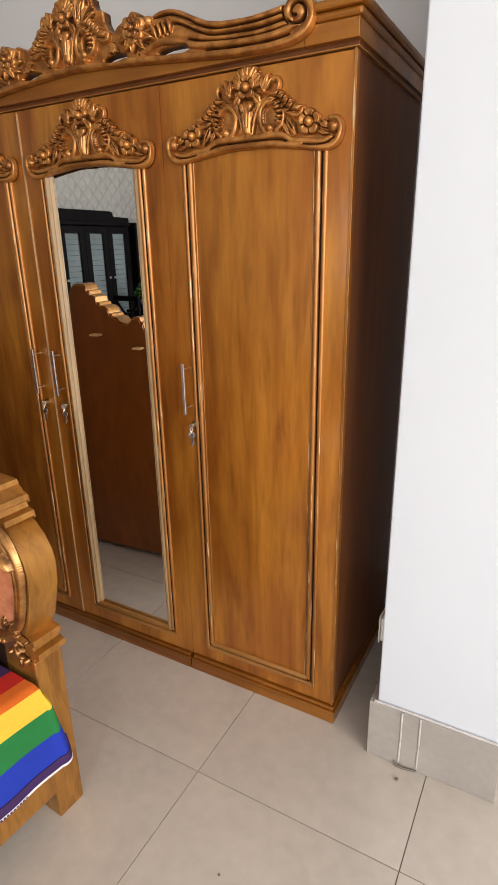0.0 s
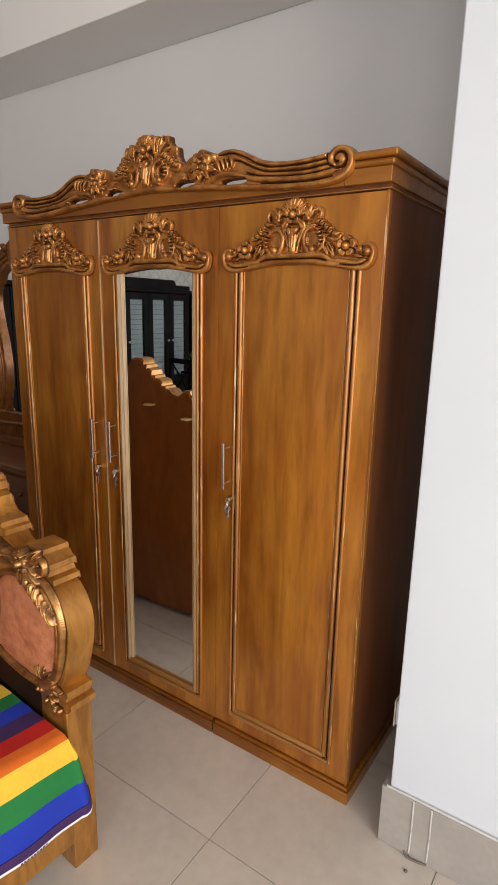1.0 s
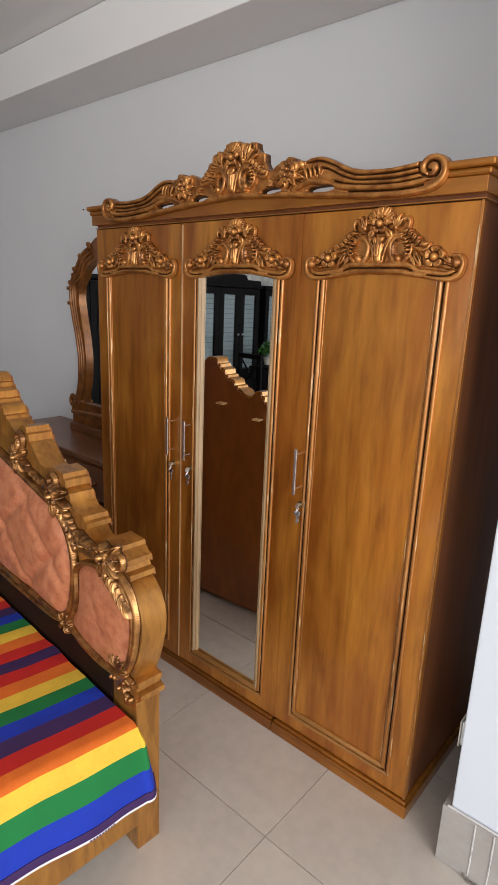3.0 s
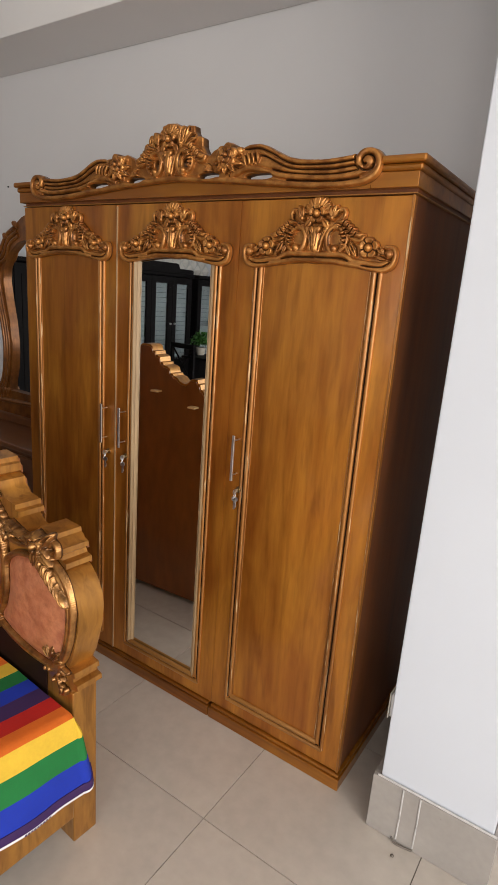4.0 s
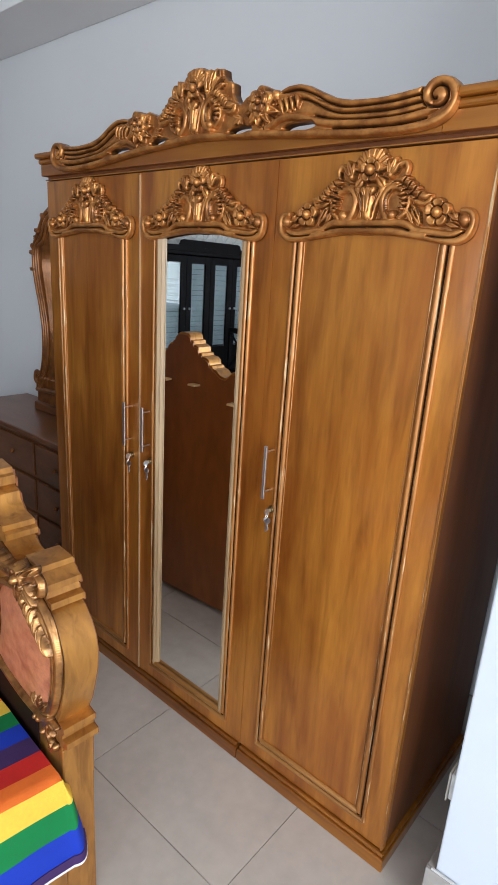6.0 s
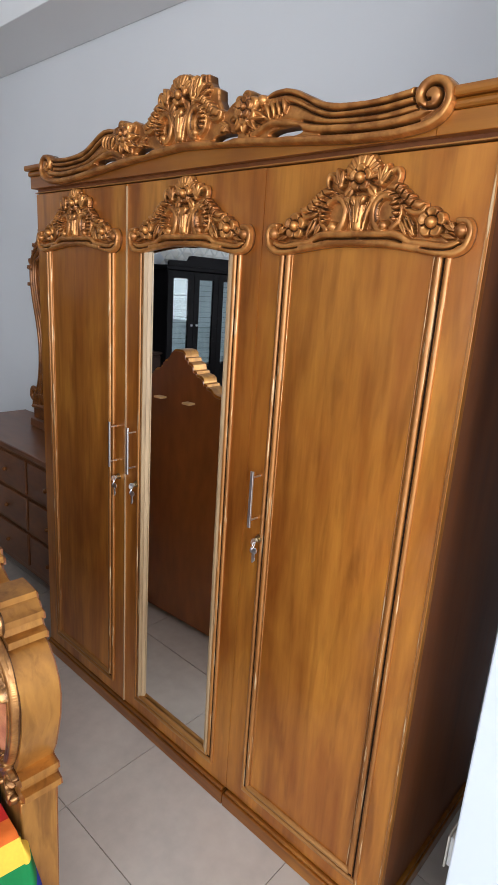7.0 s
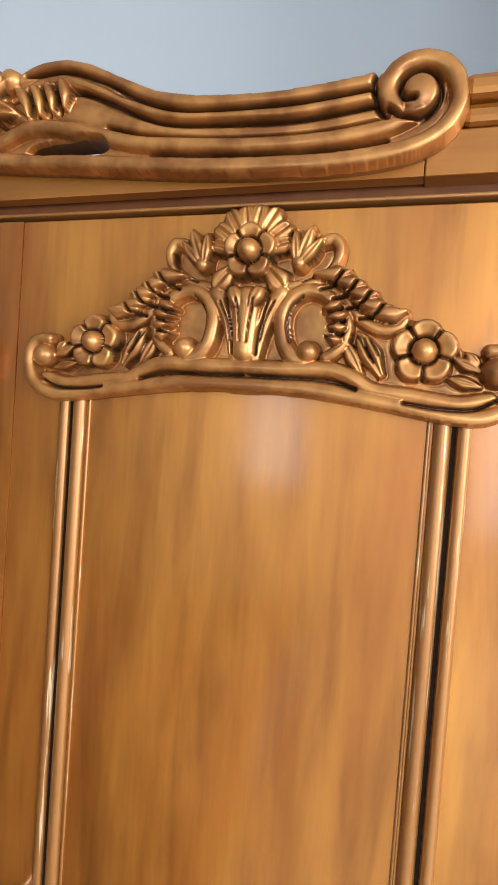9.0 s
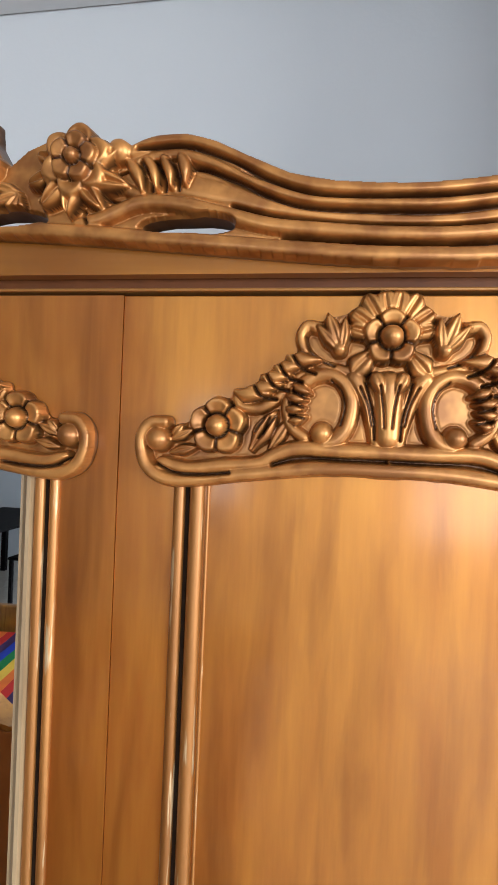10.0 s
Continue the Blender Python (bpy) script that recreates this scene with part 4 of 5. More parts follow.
CROWN = [(-.96, 1.330), (-.935, 1.328), (-.922, 1.318), (-.918, 1.300), (-.904, 1.297), (-.900, 1.282), (-.886, 1.279), (-.872, 1.272), (-.868, 1.250), (-.852, 1.247), (-.848, 1.236), (-.822, 1.232), (-.808, 1.222), (-.804, 1.203), (-.788, 1.200), (-.784, 1.190), (-.760, 1.184), (-.748, 1.172), (-.732, 1.164), (-.705, 1.160), (-.690, 1.172), (-.674, 1.190), (-.640, 1.190), (-.634, 1.172), (-.622, 1.168), (-.618, 1.146), (-.606, 1.142), (-.590, 1.122)]
STEPS = [(-.55, 1.088), (-.51, 1.078), (-.47, 1.088), (-.462, 1.098), (-.402, 1.092), (-.398, 1.078), (-.388, 1.074), (-.386, 1.052), (-.392, 1.046), (-.366, 1.038), (-.362, 1.018), (-.350, 1.008), (-.340, .996), (-.288, .990), (-.286, .976), (-.272, .972), (-.270, .958), (-.290, .950), (-.282, .938), (-.262, .926), (-.225, .922), (-.19, .930), (-.168, .946), (-.165, .966), (-.098, .964), (-.096, .951), (-.088, .947), (-.081, .937), (-.066, .933), (-.064, .919), (-.076, .911), (-.070, .899), (-.052, .895), (-.050, .881)]
POST = [(-.072, .874), (-.052, .866), (-.024, .838), (-.006, .806), (.001, .772), (-.003, .72), (-.016, .67), (-.030, .622), (-.044, .594), (-.046, .586), (-.020, .582), (-.018, .568), (-.028, .564), (-.026, .552), (-.008, .548), (-.006, .534), (-.030, .528), (-.032, .515)]
HALF = CROWN + STEPS + POST


def full(half):
    return half + [(-2 * BW - u, v) for u, v in half[::-1] if abs(u + BW) > 1e-4]


b = bmesh.new()
plate(b, full(HALF + [(-.032, .40)]), 0, .080)
part("headboard", stand(b, 0, 0, 0), BEDWOOD, bed, "stepped gilt brown headboard", True)
b = bmesh.new()
plate(b, full([(max(-BW, u * .985 - .010), v - .010) for u, v in HALF] + [(-.056, .03)]), 0, .006)
part("back_panel", stand(b, 0, .008, 0), BEDBACK, bed, "plain brown veneered back")
for u0 in (-.122, -2 * BW + .027):
    part("leg", box(bmesh.new(), u0, u0 + .095, -.082, -.002, .0, .516, .004), BEDWOOD, bed, "square brushed gilt leg")
part("lower_board", box(bmesh.new(), -2 * BW + .145, -.145, -.0845, -.0805, .30, .562, .001), DARKWOOD, bed, "dark brown board under the leather")

RIGHT = [(-.155, .876), (-.090, .862), (-.046, .828), (-.028, .778), (-.033, .705), (-.054, .632), (-.084, .578), (-.17, .566), (-.27, .574), (-.380, .602), (-.347, .67), (-.330, .74), (-.325, .81), (-.285, .848), (-.22, .868)]
MID = [(-.455, .985), (-.385, .945), (-.345, .885), (-.333, .81), (-.350, .71), (-.388, .638), (-.45, .610), (-.70, .608), (-.96, .608)]
MIDTOP = [(-.96, 1.085), (-.80, 1.060), (-.62, 1.020)]


def loop_of(points, n=5):
    return [(p.x, p.y) for p in curve([(*q, 0) for q in points + points[:1]], n)[:-1]]


def mirrored(points):
    return [(-2 * BW - u, v) for u, v in points[::-1]]


def cushion(loop, rise, quilt=0.0):
    """Leather stuffed inside a frame, smooth or buttoned in diamonds."""
    us, vs = [p[0] for p in loop], [p[1] for p in loop]
    R = Relief(min(us), max(us), min(vs), max(vs), .004)
    inside = R.ground(loop, .001)
    U, V = np.broadcast_to(R.u[None, :], R.h.shape), np.broadcast_to(R.v[:, None], R.h.shape)
    edge = np.full(R.h.shape, 9.0)
    for (x0, y0), (x1, y1) in zip(loop, loop[1:] + loop[:1]):
        dx, dy = x1 - x0, y1 - y0
        t = np.clip(((U - x0) * dx + (V - y0) * dy) / max(dx * dx + dy * dy, 1e-12), 0, 1)
        edge = np.minimum(edge, np.hypot(U - x0 - t * dx, V - y0 - t * dy))
    h = rise * (1 - np.exp(-edge / .035))
    if quilt:
        p, q = (U + BW) / .34 + (V - .66) / .30, (U + BW) / .34 - (V - .66) / .30
        fold = np.minimum(np.abs(np.sin(np.pi * p)), np.abs(np.sin(np.pi * q)))
        pit = np.exp(-((np.sin(np.pi * p)) ** 2 + (np.sin(np.pi * q)) ** 2) / .16)
        h = h * (1 - quilt * .55 * np.exp(-(fold / .30) ** 2) - quilt * .75 * pit)
    rng = np.random.default_rng(3)
    for _ in range(26):
        a, k, ph = rng.uniform(0, 3.14), rng.uniform(18, 75), rng.uniform(0, 6.28)
        h = h + .012 / k * np.sin(k * (U * math.cos(a) + V * math.sin(a)) + ph)
    R.h = np.where(inside, np.maximum(h, .001), 0)
    return R


mid_loop = loop_of(MIDTOP + MID + mirrored(MID)[1:] + mirrored(MIDTOP[1:]))
relief_part("side_cushion", cushion(loop_of(RIGHT), .022), LEATHER, bed, "smooth terracotta leather", (0, -.0802, 0))
relief_part("side_cushion", cushion(loop_of(mirrored(RIGHT)), .022), LEATHER, bed, "smooth terracotta leather", (0, -.0802, 0))
relief_part("centre_cushion", cushion(mid_loop, .044, .38), LEATHER, bed, "buttoned terracotta leather", (0, -.0802, 0))


def bed_carving(s):
    X = (lambda u: u) if s > 0 else (lambda u: -2 * BW - u)
    A = (lambda a: a) if s > 0 else (lambda a: 180 - a)
    P = lambda pts: [(X(u), v) for u, v in pts]
    lo, hi = sorted((X(.012), X(-.98)))
    R = Relief(lo, hi, .48, 1.22, .0014)
    # ribs round the leather
    R.stroke(P(RIGHT + RIGHT[:1]), .0095, .0095, .006)
    R.stroke(P([(-.185, .905), (-.11, .895), (-.045, .850), (-.017, .79), (-.020, .715), (-.044, .64), (-.078, .585)]), .010, .011, .004)
    R.stroke(P([(-.11, .905), (-.04, .862), (-.008, .79), (-.012, .72)]), .004, .004, .003)
    R.stroke(P(MID), .0125, .0105, .007)
    R.stroke(P([(-.455, .985), (-.62, 1.020), (-.80, 1.060), (-.96, 1.085)]), .0125, .0125, .007)
    R.stroke(P([(-.44, 1.010), (-.39, .975), (-.345, .93), (-.315, .895), (-.26, .888), (-.20, .900)]), .009, .009, .005)
    # acanthus under the corner cap
    for k, a in enumerate((200, 165, 130, 95, 62, 25, 345, 310, 275, 238)):
        R.petal(X(-.145), .925, A(a), (.040 if 55 < a < 140 else .060 + .016 * (k % 2)), .032, .021, .005, .55, crease=.5, sharp=.5, bend=.25 * (1 if k % 2 else -1))
    for k in range(6):
        R.petal(X(-.125 + .015 * k), .900 - .014 * k, A(245 + 9 * k), .050, .026, .020, .008, .55, crease=.35, sharp=.4, bend=.3 * s)
    for k in range(5):
        R.petal(X(-.175 - .020 * k), .930 - .002 * k, A(212 - 12 * k), .050, .026, .018, .006, .55, crease=.35, sharp=.4, bend=-.3 * s)
    R.flower(X(-.145), .927, .030, .020, 5, 90, .36)
    R.stroke(P([(-.112, .925), (-.090, .946), (-.072, .934), (-.076, .912), (-.094, .910)]), .0075, .009, .006)
    # cluster on the next step, its leaves trailing down
    for k, a in enumerate((190, 152, 115, 78, 40, 330, 292, 250)):
        R.petal(X(-.425), 1.020, A(a), (.040 if 55 < a < 140 else .060 + .016 * (k % 2)), .032, .021, .005, .55, crease=.5, sharp=.5, bend=.25 * (1 if k % 2 else -1))
    for k in range(7):
        R.petal(X(-.405 + .016 * k), .990 - .014 * k, A(258 + 8 * (k % 3)), .036, .020, .014, .006, .55, crease=.35, sharp=.4)
        R.petal(X(-.400 + .016 * k), 1.000 - .014 * k, A(332), .034, .018, .014, .005, .55, crease=.35, sharp=.4)
    R.flower(X(-.425), 1.022, .030, .020, 5, 90, .36)
    R.stroke(P([(-.455, 1.03), (-.478, 1.058), (-.455, 1.080), (-.432, 1.066), (-.442, 1.046)]), .0075, .009, .006)
    # third cluster and the crown
    for u, v, turn in ((-.68, 1.085, 20), (-.90, 1.17, 0)):
        for k in range(8):
            R.petal(X(u), v, A(turn + 45 * k), .056 + .014 * (k % 2), .027, .017, .004, .55, crease=.5, sharp=.5, bend=.2)
        R.flower(X(u), v, .025, .016, 5, 90, .36)
    for k in range(6):
        R.petal(X(-.52 - .028 * k), 1.045 + .006 * k, A(330), .042, .020, .014, .005, .55, crease=.35, sharp=.4)
    R.stroke(P([(-.66, 1.10), (-.645, 1.15), (-.672, 1.168), (-.692, 1.15), (-.676, 1.138)]), .008, .009, .006)
    # foot of the leather and the block over the leg
    for a in (112, 82, 50, 140, 20):
        R.petal(X(-.100), .592, A(a), .056, .021, .014, .005, .55, crease=.4, sharp=.5)
    for r, u, v in ((.011, -.112, .562), (.009, -.134, .552), (.0095, -.096, .535)):
        R.dome(X(u), v, r, .006)
    R.stroke(P([(-.036, .580), (-.062, .584), (-.080, .562), (-.074, .530), (-.056, .508), (-.046, .522)]), .0065, .0085, .005)
    for k in range(4):
        R.petal(X(-.050), .508 + .018 * k, A(196 - 22 * k), .030, .015, .010, .003, .55, crease=.3)
    # rosette between the cushions, runners along the board
    R.stroke(P([(-.385, .598), (-.33, .572), (-.26, .562), (-.19, .560), (-.135, .566)]), .006, .009, .005)
    R.stroke(P([(-.42, .592), (-.52, .578), (-.70, .574), (-.96, .574)]), .009, .007, .005)
    for a in (90, 52, 128, 12, 168, 230, 310):
        R.petal(X(-.400), .604, A(a), .044, .020, .014, .008, .55, crease=.4, sharp=.5)
    R.dome(X(-.400), .604, .010, .014)
    return R


for s in (1, -1):
    relief_part("carving", bed_carving(s), BEDGILT, bed, "gilt ribs and acanthus carving", (0, -.0803, 0), deep=1.4, crisp=3)
for x0, x1 in ((-.050, -.020), (-2 * BW + .020, -2 * BW + .050)):
    part("side_rail", box(bmesh.new(), x0, x1, -2.15, -.085, .10, .30, .004), BEDWOOD, bed, "plain gilt brown side rail")
part("footboard", box(bmesh.new(), -2 * BW + .02, -.03, -2.20, -2.152, .05, .62, .01), BEDWOOD, bed)
mattress = tagged(part("mattress", box(bmesh.new(), -2 * BW + .03, -.030, -2.12, -.095, .302, .452, .035), CLOTHS["white"]), "thick mattress under the striped cover", "mattress")
mattress.matrix_world = BED

# striped cover: stripes run along the bed, the near side hangs over the rail
ORDER = ["white", "purple", "blue", "green", "yellow", "orange", "red", "purple", "blue", "green", "yellow", "orange", "red", "purple", "red", "orange", "yellow", "green", "blue", "purple", "red", "orange", "yellow", "green", "blue", "purple", "red", "orange", "yellow", "green", "blue", "purple", "red", "orange", "yellow", "green", "blue"]
b = bmesh.new()
cols = [0.0]
for k, c in enumerate(ORDER):
    wide = {0: .007, 1: .024, 2: .068, 3: .064, 4: .059}.get(k, .0545)
    for j in range(4):
        cols.append(cols[-1] + wide / 4)
DROP, SKEW = .205, .075


def cover_point(s, y):
    """Where the cover lies at s from its hem, y along the bed (bed coordinates)."""
    if s < DROP:
        t = s / DROP
        x, z = .046 - .042 * t ** 1.5, .245 + .205 * t
        x += (1 - t) * (.010 * noise.noise(Vector((y * 6, 2, 0))) + .005 * math.sin(y * 17))
        z += (1 - t) * .006 * noise.noise(Vector((y * 7, 9, 0)))
    elif s < DROP + .04:
        a = (s - DROP) / .04 * math.pi / 2
        x, z = .004 - .026 * (1 - math.cos(a)), .450 + .024 * math.sin(a)
    else:
        x, z = -.022 - (s - DROP - .04), .474
    z += .006 * noise.noise(Vector((x * 5 + .3, y * 4, 3))) + .0022 * noise.noise(Vector((x * 17, y * 12, 7)))
    return x, z


rows = []
YN = 60
for i in range(YN + 1):
    y = -.098 - 2.0 * (i / YN) ** 1.3
    row = []
    for s in cols:
        x, z = cover_point(s, y)
        row.append(b.verts.new((x + SKEW * (y + .10), y + (.008 * noise.noise(Vector((s * 8, 1, 5))) if i == 0 else 0), z)))
    rows.append(row)
# the hanging end turns round behind the corner in a soft fold
edge = [v.co.copy() for v in rows[0]]
for k in range(1, 8):
    q, row = k / 7, []
    for s, o in zip(cols, edge):
        hang = min(1.0, max(0.0, (DROP + .012 - s) / .05))
        low = max(0.0, 1 - s / DROP)
        row.append(b.verts.new(o + Vector(((-.030 * q ** 3 + .010 * math.sin(3.1 * q)) * hang, (.016 + .030 * low) * q * hang, (.020 * q * q + .003 * math.sin(6 * q + 30 * s) * q) * hang))))
    rows.insert(0, row)
grid = [[v.co.copy() for v in row] for row in rows]
b.free()
cover = thing("bed_cover", "rainbow striped cotton cover hanging over the bed's side", "bedspread", "", BED)
for k, c in enumerate(ORDER):
    b = bmesh.new()
    lines = [[b.verts.new(p) for p in row[4 * k:4 * k + 5]] for row in grid]
    for r0, r1 in zip(lines, lines[1:]):
        for j in range(4):
            b.faces.new((r0[j], r0[j + 1], r1[j + 1], r1[j]))
    bmesh.ops.recalc_face_normals(b, faces=b.faces)
    bmesh.ops.solidify(b, geom=b.faces[:], thickness=.003)
    part("stripe" if k else "hem", b, CLOTHS[c], cover, c + " cotton stripe" if k else "white printed hem", True)
for y0, count in ((-.20, 9), (-.52, 8), (-.86, 9), (-1.22, 8), (-1.60, 9)):
    b = bmesh.new()
    for k in range(count):
        y = y0 - .0085 * k
        x, z = cover_point(.0035, y)
        box(b, x + SKEW * (y + .10) + .0016, x + SKEW * (y + .10) + .0042, y - .0062, y - .0012, z - .0018 - .0006 * (k % 3), z + .0018)
    part("print", b, CLOTHS["purple"], cover, "small dark printed marks")
# added pale blocks that stand in for highlights on the headboard's back
for u, v, wd in ((-.868, 1.108, .036), (-.640, 1.060, .034), (-1.045, 1.108, .036), (-1.275, 1.060, .034)):
    part("back_highlight", box(bmesh.new(), u - .62 * wd, u + .62 * wd, .0085, .046, v - .0045, v + .0045, .002), HIGHLIGHT_WOOD, bed, "small pale block in place of a highlight")

# ---- vanity table beside the wardrobe ----
van = thing("vanity_table", "dark brown vanity table with a shaped gilt-framed mirror", "dressing table")
VX0, VX1, VY0, VY1, VZ = -3.06, -1.70, .17, .625, .75
bm = bmesh.new()
box(bm, VX0, VX1, VY0, VY1, VZ - .03, VZ, .008)
part("tabletop", bm, VANITY, van, "glossy dark brown tabletop")
part("body", box(bmesh.new(), VX0 + .03, VX1 - .03, VY0 + .02, VY1 - .01, .08, VZ - .031), VANITY, van)
for k in range(3):
    for j in range(3):
        x0 = VX0 + .05 + k * .425
        d = part("drawer", box(bmesh.new(), x0, x0 + .40, VY0 + .004, VY0 + .019, .12 + j * .20, .30 + j * .20, .004), VANITY, van)
        kb = bmesh.new()
        bmesh.ops.create_uvsphere(kb, u_segments=10, v_segments=8, radius=.012, matrix=Matrix.Translation((x0 + .2, VY0 - .008, .21 + j * .20)))
        part("knob", kb, VGILT, d, "", True)
for x in (VX0 + .03, VX1 - .08):
    part("foot", box(bmesh.new(), x, x + .05, VY0 + .03, VY0 + .09, 0, .079, .004), VANITY, van)
    part("foot", box(bmesh.new(), x, x + .05, VY1 - .09, VY1 - .03, 0, .079, .004), VANITY, van)
VC, VY = -2.29, .50
half = [(0, 1.99), (.06, 1.97), (.12, 1.93), (.20, 1.885), (.27, 1.80), (.325, 1.70), (.335, 1.60), (.315, 1.48), (.285, 1.36), (.265, 1.22), (.275, 1.08), (.305, .98), (.345, .93), (.355, .88), (.355, .775), (0, .775)]
inner = [(0, 1.85), (.10, 1.83), (.18, 1.77), (.235, 1.68), (.245, 1.60), (.225, 1.48), (.20, 1.36), (.185, 1.22), (.195, 1.08), (.22, .99), (.225, .94), (0, .94)]
half = [(u, v if v < 1.2 else 1.2 + (v - 1.2) * .93) for u, v in half]
inner = [(u, v if v < 1.2 else 1.2 + (v - 1.2) * .93) for u, v in inner]
bm = bmesh.new()
plate(bm, both(half), 0, .03, (both(inner),))
for s in (1, -1):
    for k, r in ((.012, .012), (.035, .011), (.058, .010)):
        tube(bm, [(s * (u - k * (1 if v < 1.8 else .6)), v - (k if v > 1.75 else 0), .032) for u, v in half[2:14]], r, 8)
    for k in range(9):
        u, v = half[2 + k // 2]
        petal(bm, (s * (u - .03 + .01 * (k % 2)), v - .02 - .02 * (k % 2), .03), (40 if s > 0 else 140) + 22 * (k % 3), .06, .028, .02, groove=.4)
    tube(bm, [(s * .30, .955, .034), (s * .345, .975, .036), (s * .36, .93, .036), (s * .33, .91, .036), (s * .315, .935, .036)], .013, 8)
    for k in range(4):
        petal(bm, (s * (.24 + .03 * k), .90, .03), 90 + 15 * s, .06, .026, .018)
tube(bm, [(-.35, .87, .034), (0, .885, .034), (.35, .87, .034)], .014, 8)
stand(bm, VC, VY, 0)
fr = part("mirror_frame", bm, VGILT, van, "shaped dull gilt mirror frame with carving", True)
bm = bmesh.new()
plate(bm, both(inner), -.004, .004)
stand(bm, VC, VY, 0)
part("glass", bm, MIRROR, fr, "dark mirror glass")
part("mirror_base", box(bmesh.new(), VC - .36, VC + .36, VY - .055, VY + .06, .751, .80, .008), VANITY, van)
for k, (dx, dy, h, r) in enumerate(((.10, -.16, .12, .022), (.17, -.20, .09, .03), (.22, -.14, .16, .018))):
    bm = bmesh.new()
    for z0, z1, r0, r1 in ((0, h * .7, r, r), (h * .7, h * .82, r, r * .45), (h * .82, h, r * .45, r * .45)):
        bmesh.ops.create_cone(bm, cap_ends=True, segments=16, radius1=r0, radius2=r1, depth=z1 - z0, matrix=Matrix.Translation((VC + .12 + dx, VY + dy, VZ + (z0 + z1) / 2 + .001)))
    tagged(part("bottle", bm, CREAM, None, "", True), "small pale bottle on the vanity table", "bottle", "bottles on the vanity")

# ---- far side of the shop, seen in the mirrors ----
def showcase(y, width, glazed, arched, turn=90):
    """A tall cabinet against the west wall; glazed tells which of its doors have glass."""
    sc = thing("showcase", "tall charcoal display cabinet with glazed doors against the wall" if any(glazed) else "tall charcoal cabinet with plain panelled doors against the wall", "cabinet", "showcases", pose(-4.90, y, 0, 0, 0, turn))
    D, H = .58, 1.76
    n = len(glazed)
    b = bmesh.new()
    box(b, 0, .03, 0, D, .06, H)
    box(b, width - .03, width, 0, D, .06, H)
    box(b, .03, width - .03, D - .02, D, .06, H)
    for z in (.60, 1.02, 1.40):
        box(b, .03, width - .03, .04, D - .02, z, z + .02)
    box(b, -.01, width + .01, -.012, D, 0, .06, .004)
    part("body", b, DARK, sc, "black sides and shelves")
    part("cornice", box(bmesh.new(), -.03, width + .03, -.035, D, H, H + .05, .012), CHARCOAL, sc)
    if arched:
        pb = bmesh.new()
        m = width / 2
        plate(pb, [(p[0] + m, p[1]) for p in both([(0, .125), (m - .36, .125), (m - .32, .115), (m - .29, .06), (m - .02, .055), (m, .04), (m, 0), (0, 0)])], 0, .03)
        stand(pb, 0, 0, H + .0502)
        part("arched_top", pb, CHARCOAL, sc, "arched charcoal top board")
    w = width / n
    for k, g in enumerate(glazed):
        d = bmesh.new()
        c, a = w * (k + .5), w / 2 - .003
        if g:
            for q in ((c - a, c - a + .085, .08, H - .01), (c + a - .085, c + a, .08, H - .01), (c - a + .085, c + a - .085, .08, .62), (c - a + .085, c + a - .085, H - .09, H - .01)):
                box(d, q[0], q[1], -.016, .006, q[2], q[3], .003)
        else:
            box(d, c - a, c + a, -.016, .006, .08, H - .01, .004)
            box(d, c - a + .08, c + a - .08, -.022, -.0165, .20, H - .12, .003)
        dd = part("door", d, CHARCOAL, sc, "glazed charcoal door" if g else "solid charcoal door")
        if g:
            part("pane", box(bmesh.new(), c - a + .083, c + a - .083, -.006, -.002, .615, H - .088), GLASS, dd)
        if g:
            # added pale slats that imitate the windows reflected in the pane
            cu = bmesh.new()
            for n in range(16):
                box(cu, c - a + .090, c + a - .090, .014, .018, .64 + .064 * n, .7005 + .064 * n)
            part("reflection_slats", cu, REFLECTION_SLATS, dd, "pale slats in place of the window's reflection")
        kb = bmesh.new()
        ball(kb, (c + (a - .04) * (1 if k % 2 == 0 else -1), -.034, 1.12), .016)
        part("knob", kb, STEEL, dd, "", True)
    return sc


showcase(-4.945, 1.66, (True, True, True, True), True)
showcase(-6.02, .94, (True, True), False)
showcase(-2.02, 1.36, (False, False, False), False)
tagged(part("pillar_far", box(bmesh.new(), WEST_X + .001, -4.93, -3.06, -2.70, 0, CEIL_Z - .003, .004), PILLAR), "painted pillar against the far wall, greyed for shade", "pillar", kind="structure")
chest = thing("chest_of_drawers", "dark brown wooden chest of drawers beside the far pillar", "chest")
part("body", box(bmesh.new(), -5.50, -4.92, -2.68, -2.08, .05, 1.32, .004), DARKWOOD, chest)
part("top", box(bmesh.new(), -5.52, -4.89, -2.695, -2.06, 1.3205, 1.35, .006), DARKWOOD, chest)
part("plinth", box(bmesh.new(), -5.49, -4.93, -2.67, -2.09, 0, .0495), DARK, chest)
for k in range(5):
    d = part("drawer", box(bmesh.new(), -4.9195, -4.902, -2.66, -2.10, .08 + .245 * k, .31 + .245 * k, .004), DARKWOOD, chest)
    kb = bmesh.new()
    ball(kb, (-4.89, -2.38, .195 + .245 * k), .014)
    part("knob", kb, BRASS, d, "", True)
low = thing("side_cabinet", "low dark brown wooden cabinet before the chest of drawers", "cabinet")
part("body", box(bmesh.new(), -4.86, -4.50, -2.88, -2.40, .04, .84, .004), DARKWOOD, low)
part("top", box(bmesh.new(), -4.875, -4.48, -2.90, -2.38, .8405, .865, .006), DARKWOOD, low)
for k in range(2):
    part("door", box(bmesh.new(), -4.4995, -4.482, -2.875 + .237 * k, -2.642 + .237 * k, .06, .82, .004), DARKWOOD, low)
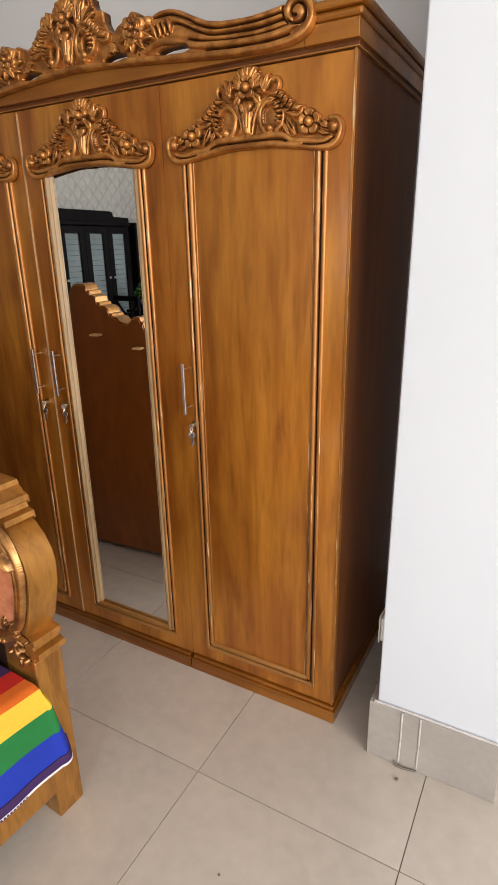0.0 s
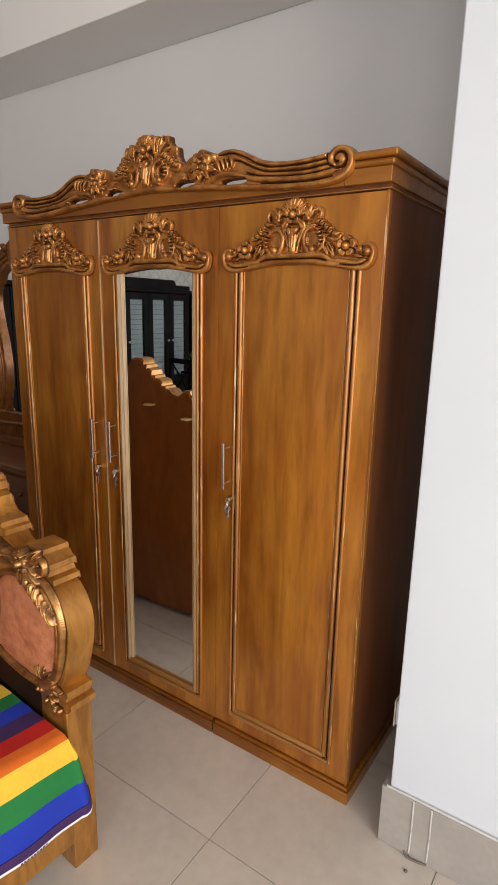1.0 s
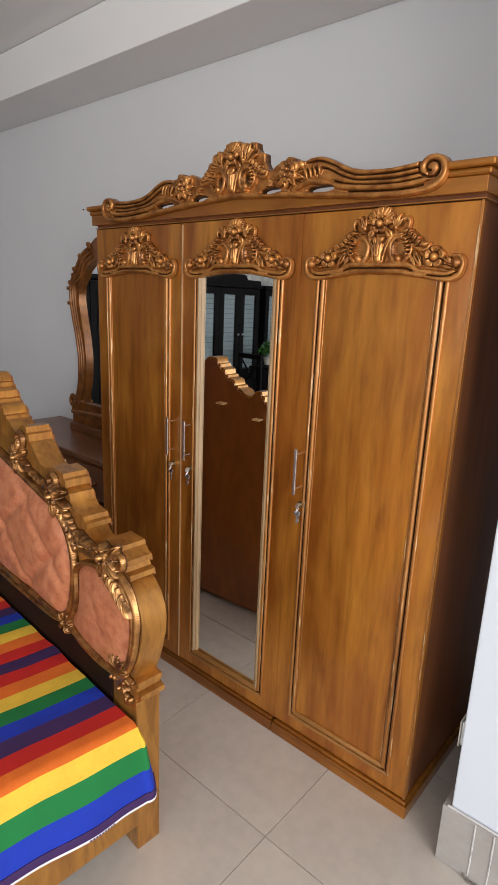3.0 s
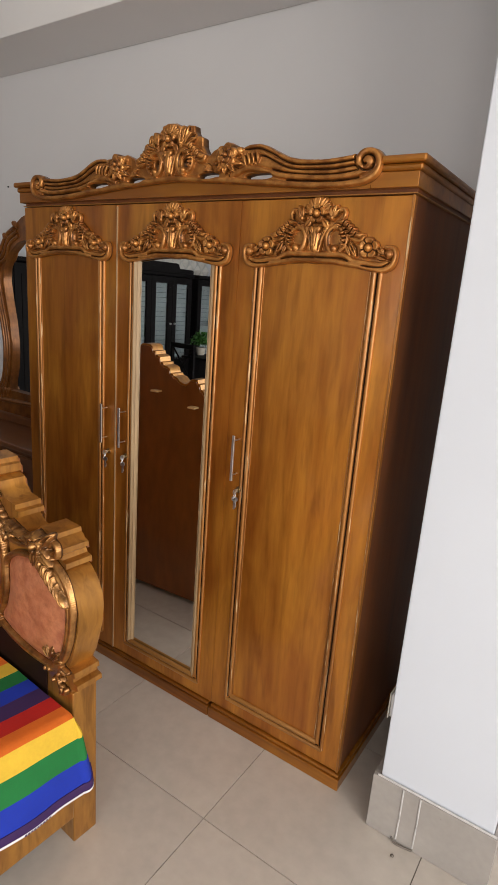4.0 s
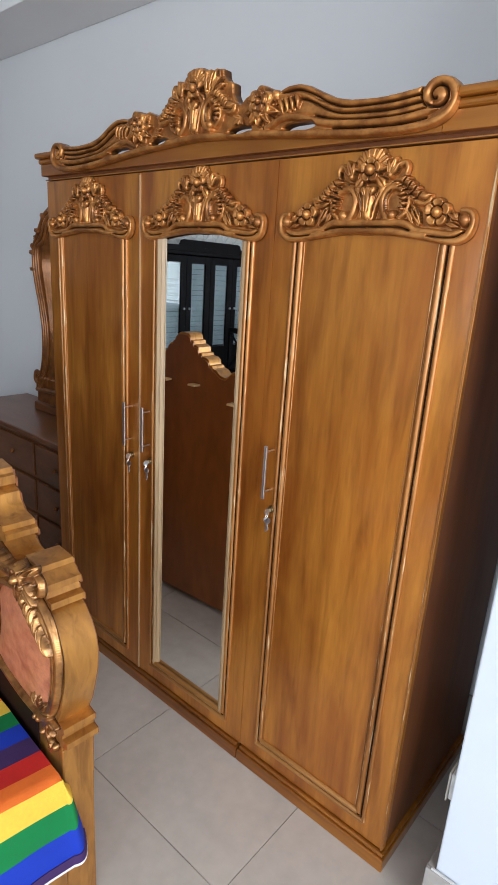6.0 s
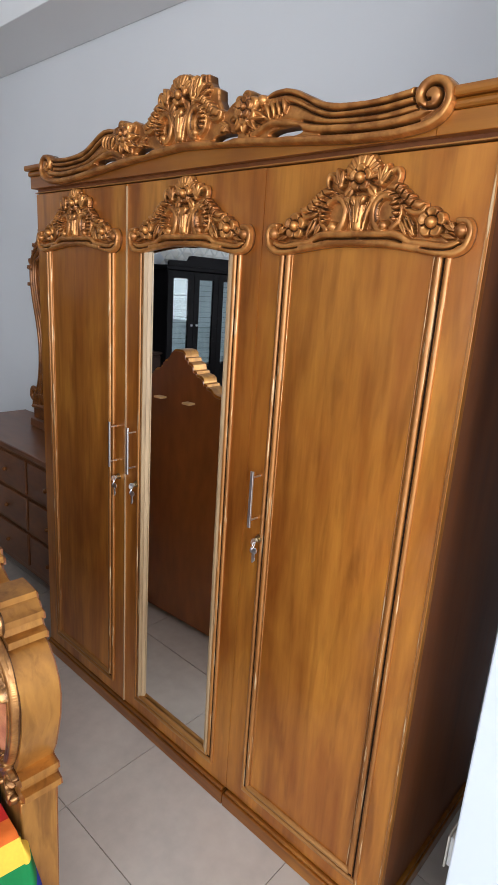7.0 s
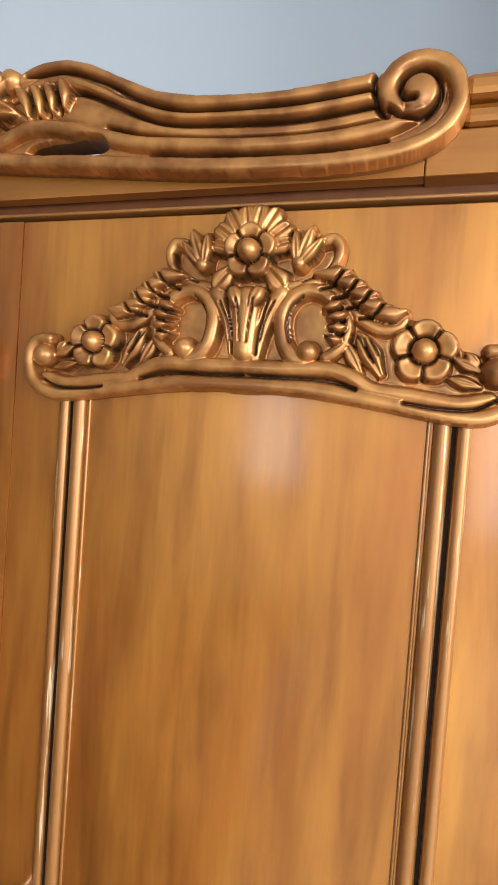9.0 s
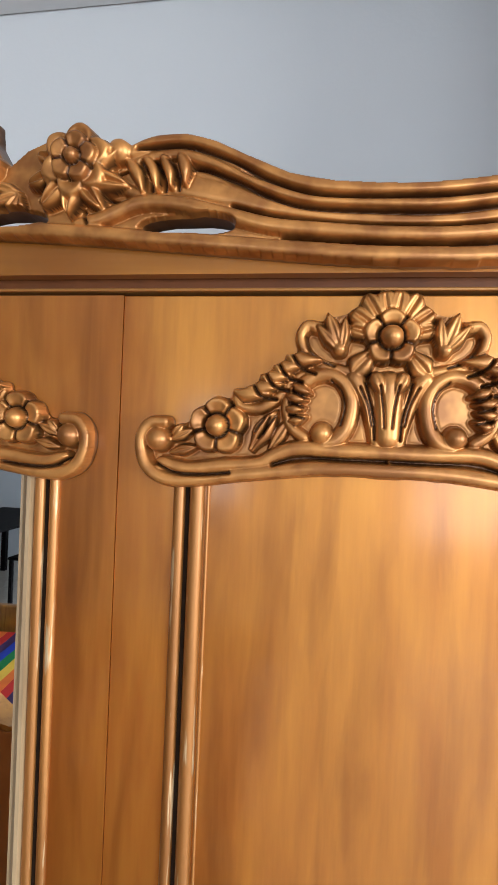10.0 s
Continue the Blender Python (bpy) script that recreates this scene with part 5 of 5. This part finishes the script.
for x in (-4.85, -4.56):
    for y in (-2.86, -2.46):
        part("foot", box(bmesh.new(), x, x + .04, y, y + .04, 0, .0395, .002), DARKWOOD, low)
paper = bmesh.new()
for i in range(12):
    for j in range(12):
        y, z = -6.06 + .20 * i + (.10 if j % 2 else 0), 1.70 + .10 * j
        vs = [paper.verts.new((WEST_X + .003 + dx, y + dy, z + dz)) for dx, dy, dz in ((0, -.096, 0), (0, 0, -.096), (0, .096, 0), (0, 0, .096), (.045, 0, .012))]
        for k in range(4):
            paper.faces.new((vs[k], vs[(k + 1) % 4], vs[4]))
tagged(part("wallpaper_relief", paper, WALLPAPER), "raised pale diamonds of the quilted wallpaper", "wallpaper", kind="stuff")

table = thing("dining_table", "dark wooden dining table with a plant on it", "table")
TX, TY = -3.95, -4.95
part("tabletop", box(bmesh.new(), TX - .45, TX + .45, TY - .75, TY + .75, .72, .75, .01), DARK, table)
for x in (TX - .38, TX + .32):
    for y in (TY - .68, TY + .62):
        part("leg", box(bmesh.new(), x, x + .06, y, y + .06, 0, .72, .006), DARK, table)
pot = thing("potted_plant", "bushy green plant in a cream pot on the table", "plant")
PX, PYY = -4.33, -4.52
bm = bmesh.new()
bmesh.ops.create_cone(bm, cap_ends=True, segments=18, radius1=.05, radius2=.07, depth=.10, matrix=Matrix.Translation((PX, PYY, .801)))
part("pot", bm, CREAM, pot, "", True)
bm = bmesh.new()
rng = random.Random(4)
for k in range(300):
    a, e, r = rng.uniform(0, 2 * math.pi), rng.uniform(-.2, 1.4), rng.uniform(.04, .16)
    c = Vector((PX + r * math.cos(a) * math.cos(e), PYY + r * math.sin(a) * math.cos(e), .90 + r * math.sin(e)))
    d = Vector((rng.uniform(-1, 1), rng.uniform(-1, 1), rng.uniform(-.3, 1))).normalized() * .05
    s = d.cross(Vector((rng.uniform(-1, 1), rng.uniform(-1, 1), rng.uniform(-1, 1)))).normalized() * .016
    vs = [bm.verts.new(q) for q in (c, c + d * .5 + s, c + d, c + d * .5 - s)]
    bm.faces.new(vs)
part("foliage", bm, GREEN, pot, "many small bright green leaves")


def chair():
    ch = thing("dining_chair", "dark wooden dining chair with a crossed back", "chair", "chairs round the dining table")
    part("seat", box(bmesh.new(), -.21, .21, -.21, .21, .44, .47, .01), DARK, ch)
    for x0 in (-.20, .165):
        part("front_leg", box(bmesh.new(), x0, x0 + .035, -.20, -.165, 0, .44, .004), DARK, ch)
        part("back_post", box(bmesh.new(), x0, x0 + .035, .175, .21, 0, .93, .005), DARK, ch)
    part("top_rail", box(bmesh.new(), -.20, .20, .172, .213, .90, .96, .01), CHARCOAL, ch)
    bm = bmesh.new()
    for s in (1, -1):
        tube(bm, [(s * -.165, .19, .50), (0, .185, .70), (s * .165, .19, .90)], .012, 6)
    part("crossed_splat", bm, DARK, ch)
    return ch


first = chair()
first.matrix_world = pose(TX - .05, TY + .98, 0, 0, 0, 4)
for x, y, turn in ((TX + .68, TY + .35, -88), (TX + .68, TY - .30, -93)):
    copy_thing(first, pose(x, y, 0, 0, 0, turn))

# ---- floor tiles: 60 cm, laid square to the wardrobe ----
tile_meshes = {}
near = []
far = bmesh.new()


def tile_mesh(w, d):
    key = (round(w, 3), round(d, 3))
    if key not in tile_meshes:
        bm = bmesh.new()
        vs = [bm.verts.new(p) for p in ((0, 0, 0), (w, 0, 0), (w, d, 0), (0, d, 0))]
        low = [bm.verts.new(p) for p in ((-.0006, -.0006, -.004), (w + .0006, -.0006, -.004), (w + .0006, d + .0006, -.004), (-.0006, d + .0006, -.004))]
        bm.faces.new(vs)
        for k in range(4):
            bm.faces.new((low[k], low[(k + 1) % 4], vs[(k + 1) % 4], vs[k]))
        me = bpy.data.meshes.new("tile")
        bm.to_mesh(me)
        bm.free()
        me.materials.append(TILE)
        tile_meshes[key] = me
    return tile_meshes[key]


GX, GY, G, J = -.281, -.368, .60, .0016
for i in range(-10, 8):
    for j in range(-11, 3):
        x0, x1 = max(WEST_X, GX + G * i) + J, min(EAST_X, GX + G * (i + 1)) - J
        y0, y1 = max(SOUTH_Y, GY + G * j) + J, min(WALL_Y, GY + G * (j + 1)) - J
        if x1 - x0 < .02 or y1 - y0 < .02:
            continue
        ob = new("tile", tile_mesh(x1 - x0, y1 - y0))
        ob.location = (x0, y0, .0004 * ((i * 7 + j * 3) % 3 - 1) - .0006)
        ob.parent = SUB
